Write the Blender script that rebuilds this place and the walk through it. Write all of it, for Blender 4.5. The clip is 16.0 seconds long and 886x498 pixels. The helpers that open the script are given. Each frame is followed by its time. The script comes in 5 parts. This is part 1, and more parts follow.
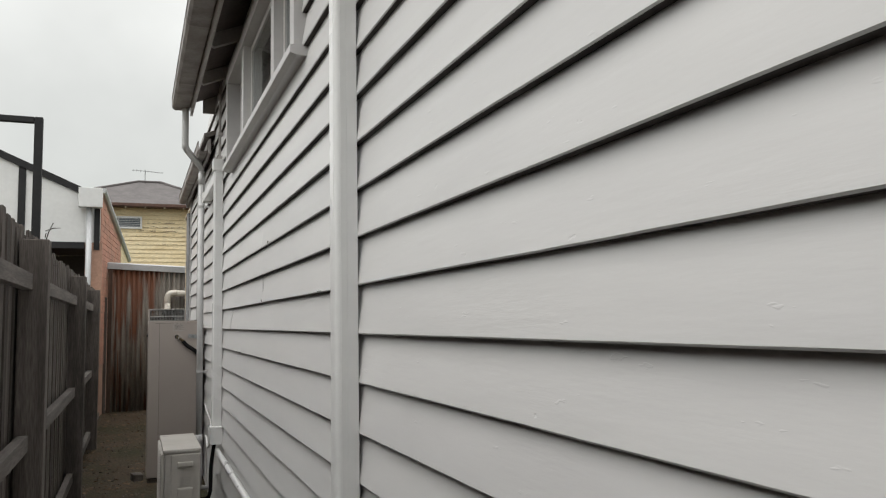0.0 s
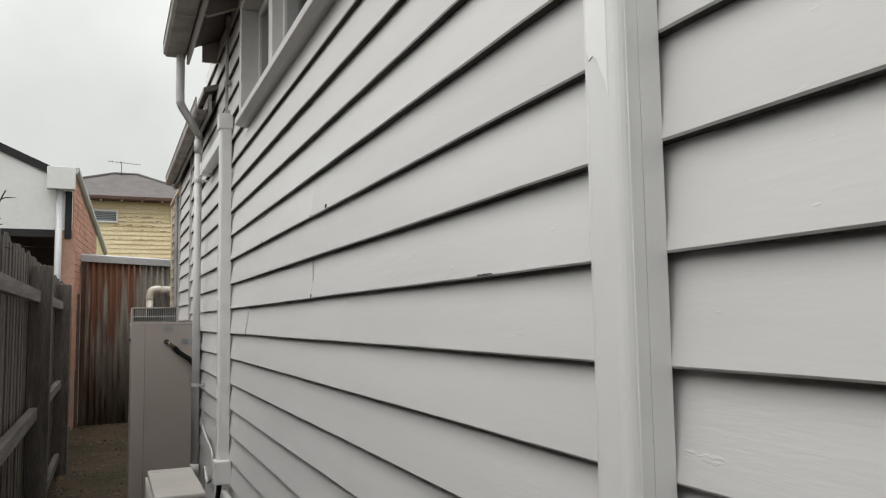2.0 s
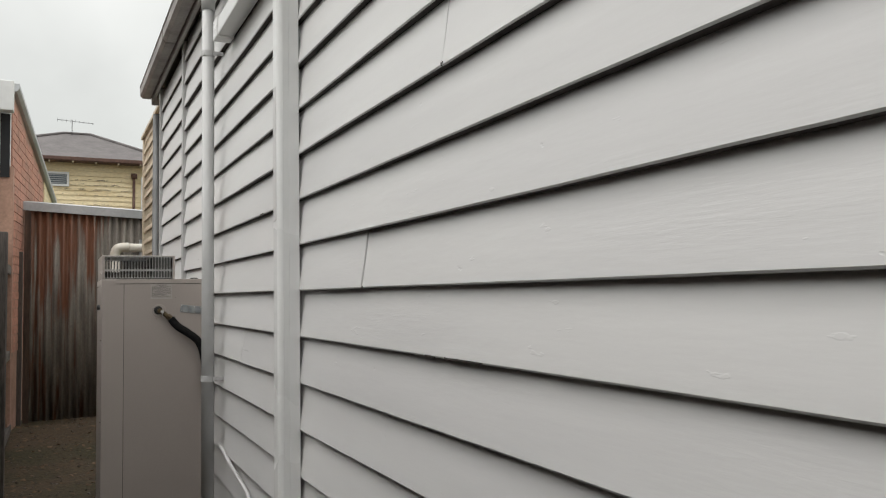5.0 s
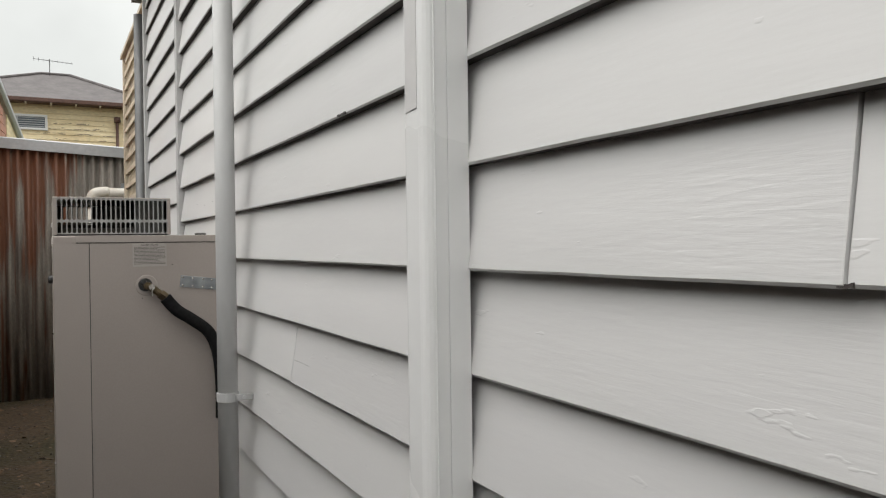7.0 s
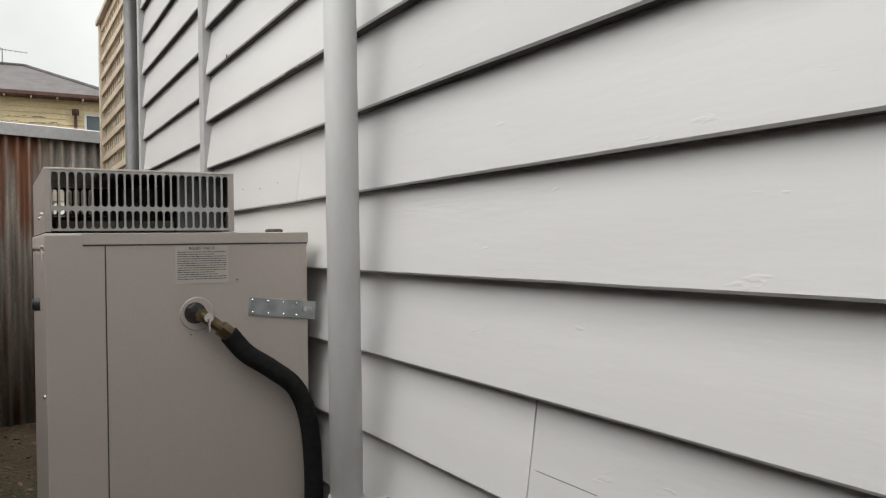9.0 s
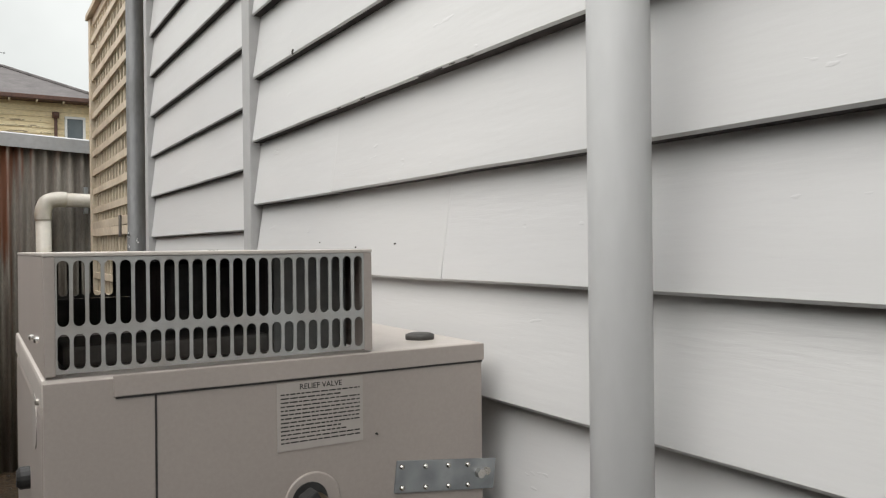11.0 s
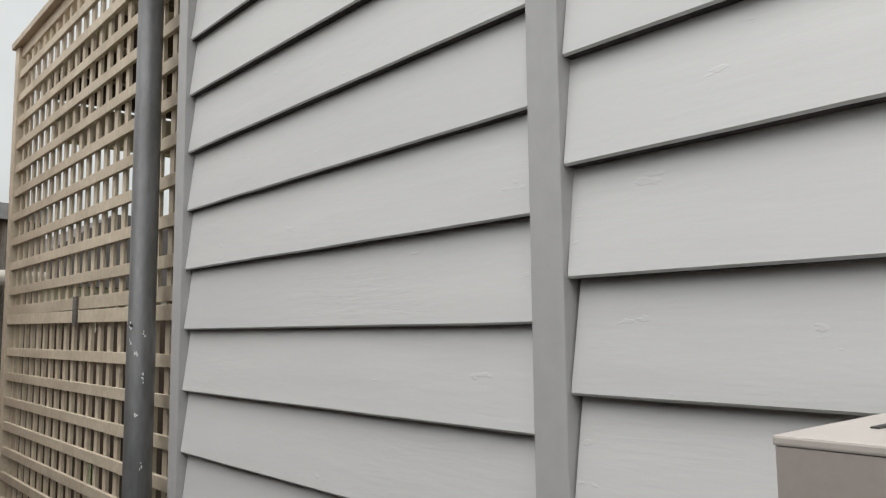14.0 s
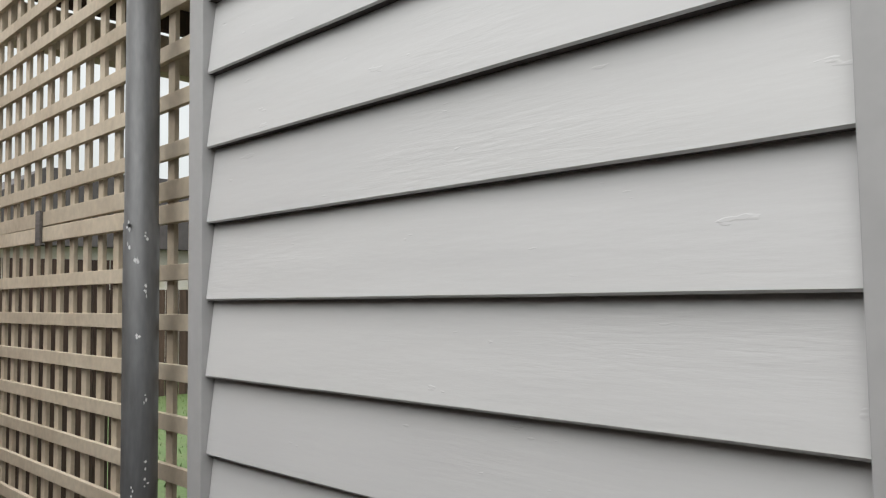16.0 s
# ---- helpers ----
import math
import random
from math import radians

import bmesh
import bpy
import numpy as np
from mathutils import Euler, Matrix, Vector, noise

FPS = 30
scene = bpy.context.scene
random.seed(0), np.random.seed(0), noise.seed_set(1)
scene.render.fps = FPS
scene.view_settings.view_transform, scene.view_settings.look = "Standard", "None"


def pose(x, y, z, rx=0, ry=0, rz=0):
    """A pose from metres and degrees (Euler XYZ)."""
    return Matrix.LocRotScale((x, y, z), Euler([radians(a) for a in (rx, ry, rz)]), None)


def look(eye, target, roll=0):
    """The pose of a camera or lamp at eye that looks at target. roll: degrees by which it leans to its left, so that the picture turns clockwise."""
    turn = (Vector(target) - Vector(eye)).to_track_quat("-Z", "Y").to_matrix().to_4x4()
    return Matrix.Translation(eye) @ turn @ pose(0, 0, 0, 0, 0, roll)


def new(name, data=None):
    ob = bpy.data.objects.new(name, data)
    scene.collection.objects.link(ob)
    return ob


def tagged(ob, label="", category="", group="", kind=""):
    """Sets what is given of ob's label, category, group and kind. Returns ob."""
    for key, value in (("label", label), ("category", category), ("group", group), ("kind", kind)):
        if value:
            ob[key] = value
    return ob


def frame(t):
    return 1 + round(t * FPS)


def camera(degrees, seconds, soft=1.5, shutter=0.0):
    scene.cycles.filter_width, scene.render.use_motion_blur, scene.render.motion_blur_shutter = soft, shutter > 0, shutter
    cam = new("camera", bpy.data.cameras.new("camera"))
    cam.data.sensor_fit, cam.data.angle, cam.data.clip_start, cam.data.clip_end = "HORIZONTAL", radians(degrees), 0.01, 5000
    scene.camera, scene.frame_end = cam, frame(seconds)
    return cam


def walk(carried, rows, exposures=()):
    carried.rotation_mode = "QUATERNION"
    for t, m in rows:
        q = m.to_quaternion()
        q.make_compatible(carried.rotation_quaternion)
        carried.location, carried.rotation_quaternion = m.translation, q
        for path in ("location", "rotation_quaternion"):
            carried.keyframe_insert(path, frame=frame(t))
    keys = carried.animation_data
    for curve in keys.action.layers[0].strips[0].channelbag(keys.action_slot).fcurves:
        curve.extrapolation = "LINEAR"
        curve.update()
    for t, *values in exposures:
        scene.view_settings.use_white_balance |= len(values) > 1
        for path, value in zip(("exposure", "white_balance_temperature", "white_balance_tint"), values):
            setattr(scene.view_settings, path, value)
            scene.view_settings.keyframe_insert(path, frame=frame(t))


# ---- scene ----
cam = camera(59.37, 16.0, soft=1.2)
# seconds, x, y, z, yaw, pitch, roll
ROWS = [
    (0.0, -0.0566, -0.1220, 1.4579, -21.495, 5.246, 1.014),
    (0.5, -0.0288, 0.2287, 1.4902, -21.296, 5.313, 0.977),
    (1.0, -0.0071, 0.6428, 1.4851, -21.400, 5.302, 0.982),
    (1.5, -0.0508, 1.0345, 1.4697, -22.070, 5.327, 0.856),
    (2.0, -0.0958, 1.3951, 1.4889, -23.115, 5.150, 0.896),
    (2.5, -0.0813, 1.7241, 1.4710, -23.971, 4.490, 1.087),
    (3.0, -0.0718, 2.1006, 1.4638, -24.320, 4.148, 1.081),
    (3.5, -0.1255, 2.4915, 1.4305, -24.667, 4.129, 0.940),
    (4.0, -0.1475, 2.9349, 1.4041, -25.399, 3.953, 0.900),
    (4.5, -0.1450, 3.3848, 1.3965, -25.920, 3.835, 0.874),
    (7.0, 0.0457, 5.3583, 1.4586, -27.024, -0.348, 0.745),
    (7.5, 0.0480, 5.6586, 1.4504, -27.496, -0.390, 0.654),
    (8.0, 0.0022, 5.9576, 1.4646, -28.268, -0.360, 0.587),
    (8.5, -0.0126, 6.2163, 1.4600, -29.183, -0.408, 0.647),
    (11.0, 0.0090, 7.1840, 1.6210, -31.131, -0.172, 0.600),
    (11.5, -0.0250, 7.4020, 1.6520, -31.957, 1.719, 0.600),
    (12.0, -0.0870, 7.5730, 1.7240, -33.786, 3.669, 0.700),
    (12.5, -0.0860, 7.7420, 1.7430, -35.708, 4.962, 0.500),
    (13.0, -0.1200, 7.9520, 1.7400, -37.716, 5.480, 0.500),
    (13.5, -0.1570, 8.1270, 1.7050, -38.939, 6.027, 0.600),
    (14.0, -0.2100, 8.3430, 1.6570, -40.779, 6.028, 0.600),
    (14.5, -0.2310, 8.4560, 1.5970, -43.777, 6.146, 0.500),
    (15.0, -0.2260, 8.4880, 1.5750, -45.102, 5.852, 0.600),
    (15.5, -0.2100, 8.6060, 1.5430, -45.285, 5.133, 0.600),
    (16.0, -0.1850, 8.8470, 1.5150, -45.345, 3.497, 0.800),
]
walk(cam, [(t, pose(x, y, z, 90 + pitch, roll, yaw)) for t, x, y, z, yaw, pitch, roll in ROWS],
     exposures=[(0, 0.02, 6550, 10), (4.5, 0.05, 6560, 10), (7, 0.21, 6550, 10), (8.5, 0.26, 6550, 10), (11, 0.22, 6510, 10), (12, 0.03, 6490, 10), (12.7, -0.10, 6480, 10), (13.5, -0.12, 6450, 10), (14.5, -0.04, 6390, 10), (16, 0.10, 6380, 10)])

# ---- world and light ----
world = bpy.data.worlds.new("overcast")
scene.world = world
world.use_nodes = True
wn, wl = world.node_tree.nodes, world.node_tree.links
wn.clear()
SUN_ELEVATION, SUN_AZIMUTH = 53.5, 256.0
sky = wn.new("ShaderNodeTexSky")
sky.sky_type, sky.sun_disc = "NISHITA", False
sky.sun_elevation, sky.sun_rotation = radians(SUN_ELEVATION), radians(SUN_AZIMUTH)
sky.air_density, sky.dust_density = 1.0, 4.0
dim = wn.new("ShaderNodeVectorMath")
dim.operation = "SCALE"
dim.inputs["Scale"].default_value = 0.10
wl.new(sky.outputs[0], dim.inputs[0])
coord = wn.new("ShaderNodeTexCoord")
split = wn.new("ShaderNodeSeparateXYZ")
wl.new(coord.outputs["Generated"], split.inputs[0])
# an overcast dome: dull at the horizon, about three times brighter overhead
dome = wn.new("ShaderNodeValToRGB")
stops = dome.color_ramp.elements
stops[0].position, stops[0].color = 0.0, (0.66, 0.69, 0.665, 1)
stops[1].position, stops[1].color = 1.0, (3.0, 3.0, 2.98, 1)
mid = stops.new(0.42)
mid.color = (0.95, 0.965, 0.94, 1)
wl.new(split.outputs["Z"], dome.inputs[0])
cloud = wn.new("ShaderNodeTexNoise")
cloud.inputs["Scale"].default_value, cloud.inputs["Detail"].default_value = 3.0, 5.0
wl.new(coord.outputs["Generated"], cloud.inputs["Vector"])
soft = wn.new("ShaderNodeMapRange")
soft.inputs["From Min"].default_value, soft.inputs["From Max"].default_value = 0.3, 0.7
soft.inputs["To Min"].default_value, soft.inputs["To Max"].default_value = 0.84, 1.12
wl.new(cloud.outputs[0], soft.inputs["Value"])
clouds = wn.new("ShaderNodeVectorMath")
clouds.operation = "SCALE"
wl.new(dome.outputs[0], clouds.inputs[0])
wl.new(soft.outputs[0], clouds.inputs["Scale"])
both = wn.new("ShaderNodeMix")
both.data_type = "RGBA"
both.inputs["Factor"].default_value = 0.93
wl.new(dim.outputs[0], both.inputs["A"])
wl.new(clouds.outputs[0], both.inputs["B"])
back = wn.new("ShaderNodeBackground")
back.inputs["Strength"].default_value = 1.0
wl.new(both.outputs["Result"], back.inputs[0])
wout = wn.new("ShaderNodeOutputWorld")
wl.new(back.outputs[0], wout.inputs[0])

sun = new("sun", bpy.data.lights.new("sun", "SUN"))
sun.data.energy, sun.data.angle, sun.data.color = 1.34, radians(60), (1.0, 0.98, 0.95)
sun.matrix_world = look((-6, -1.5, 8.4), (0, 0, 0))


# ---- materials ----
def material(name, colour, second=None, rough=0.6, metal=0.0, scale=3.0, stretch=(1, 1, 1), grain=40.0, bump=0.15, depth=0.002,
             mix_at=(0.4, 0.65), vary=0.06, fine=0.25, gloss=0.5):
    """Two-scale procedural surface: broad stains between two colours, fine grain that also gives relief."""
    m = bpy.data.materials.new(name)
    m.use_nodes = True
    n, l = m.node_tree.nodes, m.node_tree.links
    b = n["Principled BSDF"]
    b.inputs["Metallic"].default_value = metal
    b.inputs["Specular IOR Level"].default_value = gloss
    tc = n.new("ShaderNodeTexCoord")
    mp = n.new("ShaderNodeMapping")
    mp.inputs["Scale"].default_value = stretch
    l.new(tc.outputs["Object"], mp.inputs["Vector"])
    info = n.new("ShaderNodeObjectInfo")
    shift = n.new("ShaderNodeVectorMath")
    shift.operation = "MULTIPLY_ADD"
    l.new(info.outputs["Random"], shift.inputs[0])
    shift.inputs[1].default_value = (7.3, 3.1, 5.7)
    l.new(mp.outputs[0], shift.inputs[2])
    big = n.new("ShaderNodeTexNoise")
    big.inputs["Scale"].default_value, big.inputs["Detail"].default_value = scale, 6
    l.new(shift.outputs[0], big.inputs["Vector"])
    small = n.new("ShaderNodeTexNoise")
    small.inputs["Scale"].default_value, small.inputs["Detail"].default_value = grain, 8
    l.new(shift.outputs[0], small.inputs["Vector"])
    rng = n.new("ShaderNodeMapRange")
    rng.inputs["From Min"].default_value, rng.inputs["From Max"].default_value = mix_at
    l.new(big.outputs[0], rng.inputs["Value"])
    mix = n.new("ShaderNodeMix")
    mix.data_type = "RGBA"
    mix.inputs["A"].default_value = (*colour, 1)
    mix.inputs["B"].default_value = (*(second or tuple(c * 0.9 for c in colour)), 1)
    l.new(rng.outputs[0], mix.inputs["Factor"])
    hsv = n.new("ShaderNodeHueSaturation")
    l.new(mix.outputs["Result"], hsv.inputs["Color"])
    val = n.new("ShaderNodeMapRange")
    val.inputs["To Min"].default_value, val.inputs["To Max"].default_value = 1 - vary, 1 + vary
    l.new(info.outputs["Random"], val.inputs["Value"])
    gr = n.new("ShaderNodeMapRange")
    gr.inputs["From Min"].default_value, gr.inputs["From Max"].default_value = 0.3, 0.7
    gr.inputs["To Min"].default_value, gr.inputs["To Max"].default_value = 1 - fine, 1 + fine
    l.new(small.outputs[0], gr.inputs["Value"])
    mul = n.new("ShaderNodeMath")
    mul.operation = "MULTIPLY"
    l.new(val.outputs[0], mul.inputs[0])
    l.new(gr.outputs[0], mul.inputs[1])
    l.new(mul.outputs[0], hsv.inputs["Value"])
    l.new(hsv.outputs[0], b.inputs["Base Color"])
    rr = n.new("ShaderNodeMapRange")
    rr.inputs["To Min"].default_value, rr.inputs["To Max"].default_value = max(0.05, rough - 0.12), min(1, rough + 0.12)
    l.new(big.outputs[0], rr.inputs["Value"])
    l.new(rr.outputs[0], b.inputs["Roughness"])
    bp = n.new("ShaderNodeBump")
    bp.inputs["Strength"].default_value, bp.inputs["Distance"].default_value = bump, depth
    l.new(small.outputs[0], bp.inputs["Height"])
    l.new(bp.outputs[0], b.inputs["Normal"])
    return m


def board_paint(name, colour, second):
    """Old boards under thick semi-gloss paint: grain along y in patches, dents and chips, faint rain marks."""
    m = material(name, colour, second, rough=0.42, scale=1.6, stretch=(1, 0.35, 2.2), grain=7, bump=0.42, depth=0.004, fine=0.015, vary=0.03)
    n, l = m.node_tree.nodes, m.node_tree.links
    b = n["Principled BSDF"]
    first = next(x for x in n if x.bl_idname == "ShaderNodeBump")
    shift = next(x for x in n if x.bl_idname == "ShaderNodeVectorMath")
    tc = next(x for x in n if x.bl_idname == "ShaderNodeTexCoord")
    info = next(x for x in n if x.bl_idname == "ShaderNodeObjectInfo")
    mp = n.new("ShaderNodeMapping")
    mp.inputs["Scale"].default_value = (1, 0.085, 1)
    l.new(tc.outputs["Object"], mp.inputs["Vector"])
    off = n.new("ShaderNodeVectorMath")
    off.operation = "MULTIPLY_ADD"
    l.new(info.outputs["Random"], off.inputs[0])
    off.inputs[1].default_value = (3.0, 1.0, 9.0)
    l.new(mp.outputs[0], off.inputs[2])
    grain = n.new("ShaderNodeTexNoise")
    grain.inputs["Scale"].default_value, grain.inputs["Detail"].default_value = 170, 4
    grain.inputs["Distortion"].default_value = 0.5
    l.new(off.outputs[0], grain.inputs["Vector"])
    where = n.new("ShaderNodeTexNoise")
    where.inputs["Scale"].default_value, where.inputs["Detail"].default_value = 2.6, 2
    l.new(shift.outputs[0], where.inputs["Vector"])
    show = n.new("ShaderNodeMapRange")
    show.inputs["From Min"].default_value, show.inputs["From Max"].default_value = 0.52, 0.72
    show.inputs["To Min"].default_value, show.inputs["To Max"].default_value = 0.08, 0.9
    l.new(where.outputs[0], show.inputs["Value"])
    height = n.new("ShaderNodeMath")
    height.operation = "MULTIPLY"
    l.new(grain.outputs[0], height.inputs[0])
    l.new(show.outputs[0], height.inputs[1])
    b2 = n.new("ShaderNodeBump")
    b2.inputs["Strength"].default_value, b2.inputs["Distance"].default_value = 0.17, 0.003
    l.new(height.outputs[0], b2.inputs["Height"])
    l.new(first.outputs[0], b2.inputs["Normal"])
    # sparse dents, longer than high
    mp3 = n.new("ShaderNodeMapping")
    mp3.inputs["Scale"].default_value = (1, 0.45, 1)
    l.new(tc.outputs["Object"], mp3.inputs["Vector"])
    wob = n.new("ShaderNodeTexNoise")
    wob.inputs["Scale"].default_value, wob.inputs["Detail"].default_value = 40, 3
    l.new(tc.outputs["Object"], wob.inputs["Vector"])
    add = n.new("ShaderNodeVectorMath")
    add.operation = "MULTIPLY_ADD"
    l.new(wob.outputs["Color"], add.inputs[0])
    add.inputs[1].default_value = (0.03, 0.03, 0.03)
    l.new(mp3.outputs[0], add.inputs[2])
    vor = n.new("ShaderNodeTexVoronoi")
    vor.inputs["Scale"].default_value = 9.0
    l.new(add.outputs[0], vor.inputs["Vector"])
    pit = n.new("ShaderNodeMapRange")
    pit.inputs["From Min"].default_value, pit.inputs["From Max"].default_value = 0.012, 0.040
    l.new(vor.outputs["Distance"], pit.inputs["Value"])
    keep = n.new("ShaderNodeMath")
    keep.operation = "GREATER_THAN"
    keep.inputs[1].default_value = 0.62
    sep = n.new("ShaderNodeSeparateColor")
    l.new(vor.outputs["Color"], sep.inputs[0])
    l.new(sep.outputs[0], keep.inputs[0])
    inv = n.new("ShaderNodeMath")
    inv.operation = "MAXIMUM"
    l.new(pit.outputs[0], inv.inputs[0])
    l.new(keep.outputs[0], inv.inputs[1])
    b3 = n.new("ShaderNodeBump")
    b3.inputs["Strength"].default_value, b3.inputs["Distance"].default_value = 0.38, 0.0018
    l.new(inv.outputs[0], b3.inputs["Height"])
    l.new(b2.outputs[0], b3.inputs["Normal"])
    mp4 = n.new("ShaderNodeMapping")
    mp4.inputs["Scale"].default_value = (1, 0.28, 1)
    l.new(tc.outputs["Object"], mp4.inputs["Vector"])
    off4 = n.new("ShaderNodeVectorMath")
    off4.operation = "MULTIPLY_ADD"
    l.new(info.outputs["Random"], off4.inputs[0])
    off4.inputs[1].default_value = (5.0, 2.0, 4.0)
    l.new(mp4.outputs[0], off4.inputs[2])
    crumb = n.new("ShaderNodeTexNoise")
    crumb.inputs["Scale"].default_value, crumb.inputs["Detail"].default_value, crumb.inputs["Roughness"].default_value = 34, 3, 0.65
    l.new(off4.outputs[0], crumb.inputs["Vector"])
    edge = n.new("ShaderNodeMapRange")
    edge.inputs["From Min"].default_value, edge.inputs["From Max"].default_value = 0.685, 0.72
    l.new(crumb.outputs[0], edge.inputs["Value"])
    b4 = n.new("ShaderNodeBump")
    b4.inputs["Strength"].default_value, b4.inputs["Distance"].default_value = 0.25, 0.0014
    l.new(edge.outputs[0], b4.inputs["Height"])
    l.new(b3.outputs[0], b4.inputs["Normal"])
    l.new(b4.outputs[0], b.inputs["Normal"])
    return m


def corrugated_metal(name):
    """Old zinc with rust that runs down in streaks from the top, heavy on some sheets and light on others."""
    m = material(name, (0.205, 0.185, 0.158), (0.115, 0.100, 0.083), rough=0.6, scale=2.5, stretch=(6, 6, 0.6), grain=50, bump=0.3, fine=0.3)
    n, l = m.node_tree.nodes, m.node_tree.links
    hsv = next(x for x in n if x.bl_idname == "ShaderNodeHueSaturation")
    tc = next(x for x in n if x.bl_idname == "ShaderNodeTexCoord")
    b = n["Principled BSDF"]
    mp = n.new("ShaderNodeMapping")
    mp.inputs["Scale"].default_value = (6.0, 6.0, 0.45)
    l.new(tc.outputs["Object"], mp.inputs["Vector"])
    streak = n.new("ShaderNodeTexNoise")
    streak.inputs["Scale"].default_value, streak.inputs["Detail"].default_value = 2.2, 7
    l.new(mp.outputs[0], streak.inputs["Vector"])
    sp = n.new("ShaderNodeSeparateXYZ")
    l.new(tc.outputs["Object"], sp.inputs[0])
    side = n.new("ShaderNodeMapRange")
    side.inputs["From Min"].default_value, side.inputs["From Max"].default_value = -0.1, 0.6
    side.inputs["To Min"].default_value, side.inputs["To Max"].default_value = 0.085, -0.15
    l.new(sp.outputs["X"], side.inputs["Value"])
    up = n.new("ShaderNodeMapRange")
    up.inputs["From Min"].default_value, up.inputs["From Max"].default_value = 1.2, 2.3
    up.inputs["To Min"].default_value, up.inputs["To Max"].default_value = -0.15, 0.07
    l.new(sp.outputs["Z"], up.inputs["Value"])
    s1 = n.new("ShaderNodeMath")
    l.new(streak.outputs[0], s1.inputs[0])
    l.new(side.outputs[0], s1.inputs[1])
    s2 = n.new("ShaderNodeMath")
    l.new(s1.outputs[0], s2.inputs[0])
    l.new(up.outputs[0], s2.inputs[1])
    rng = n.new("ShaderNodeMapRange")
    rng.inputs["From Min"].default_value, rng.inputs["From Max"].default_value = 0.46, 0.57
    l.new(s2.outputs[0], rng.inputs["Value"])
    mix = n.new("ShaderNodeMix")
    mix.data_type = "RGBA"
    mix.inputs["B"].default_value = (0.120, 0.044, 0.019, 1)
    l.new(rng.outputs[0], mix.inputs["Factor"])
    l.new(hsv.outputs[0], mix.inputs["A"])
    l.new(mix.outputs["Result"], b.inputs["Base Color"])
    return m


def glass(name, tint, rough=0.03):
    m = bpy.data.materials.new(name)
    m.use_nodes = True
    b = m.node_tree.nodes["Principled BSDF"]
    b.inputs["Base Color"].default_value = (*tint, 1)
    b.inputs["Roughness"].default_value = rough
    b.inputs["Transmission Weight"].default_value = 1.0
    b.inputs["IOR"].default_value = 1.45
    return m


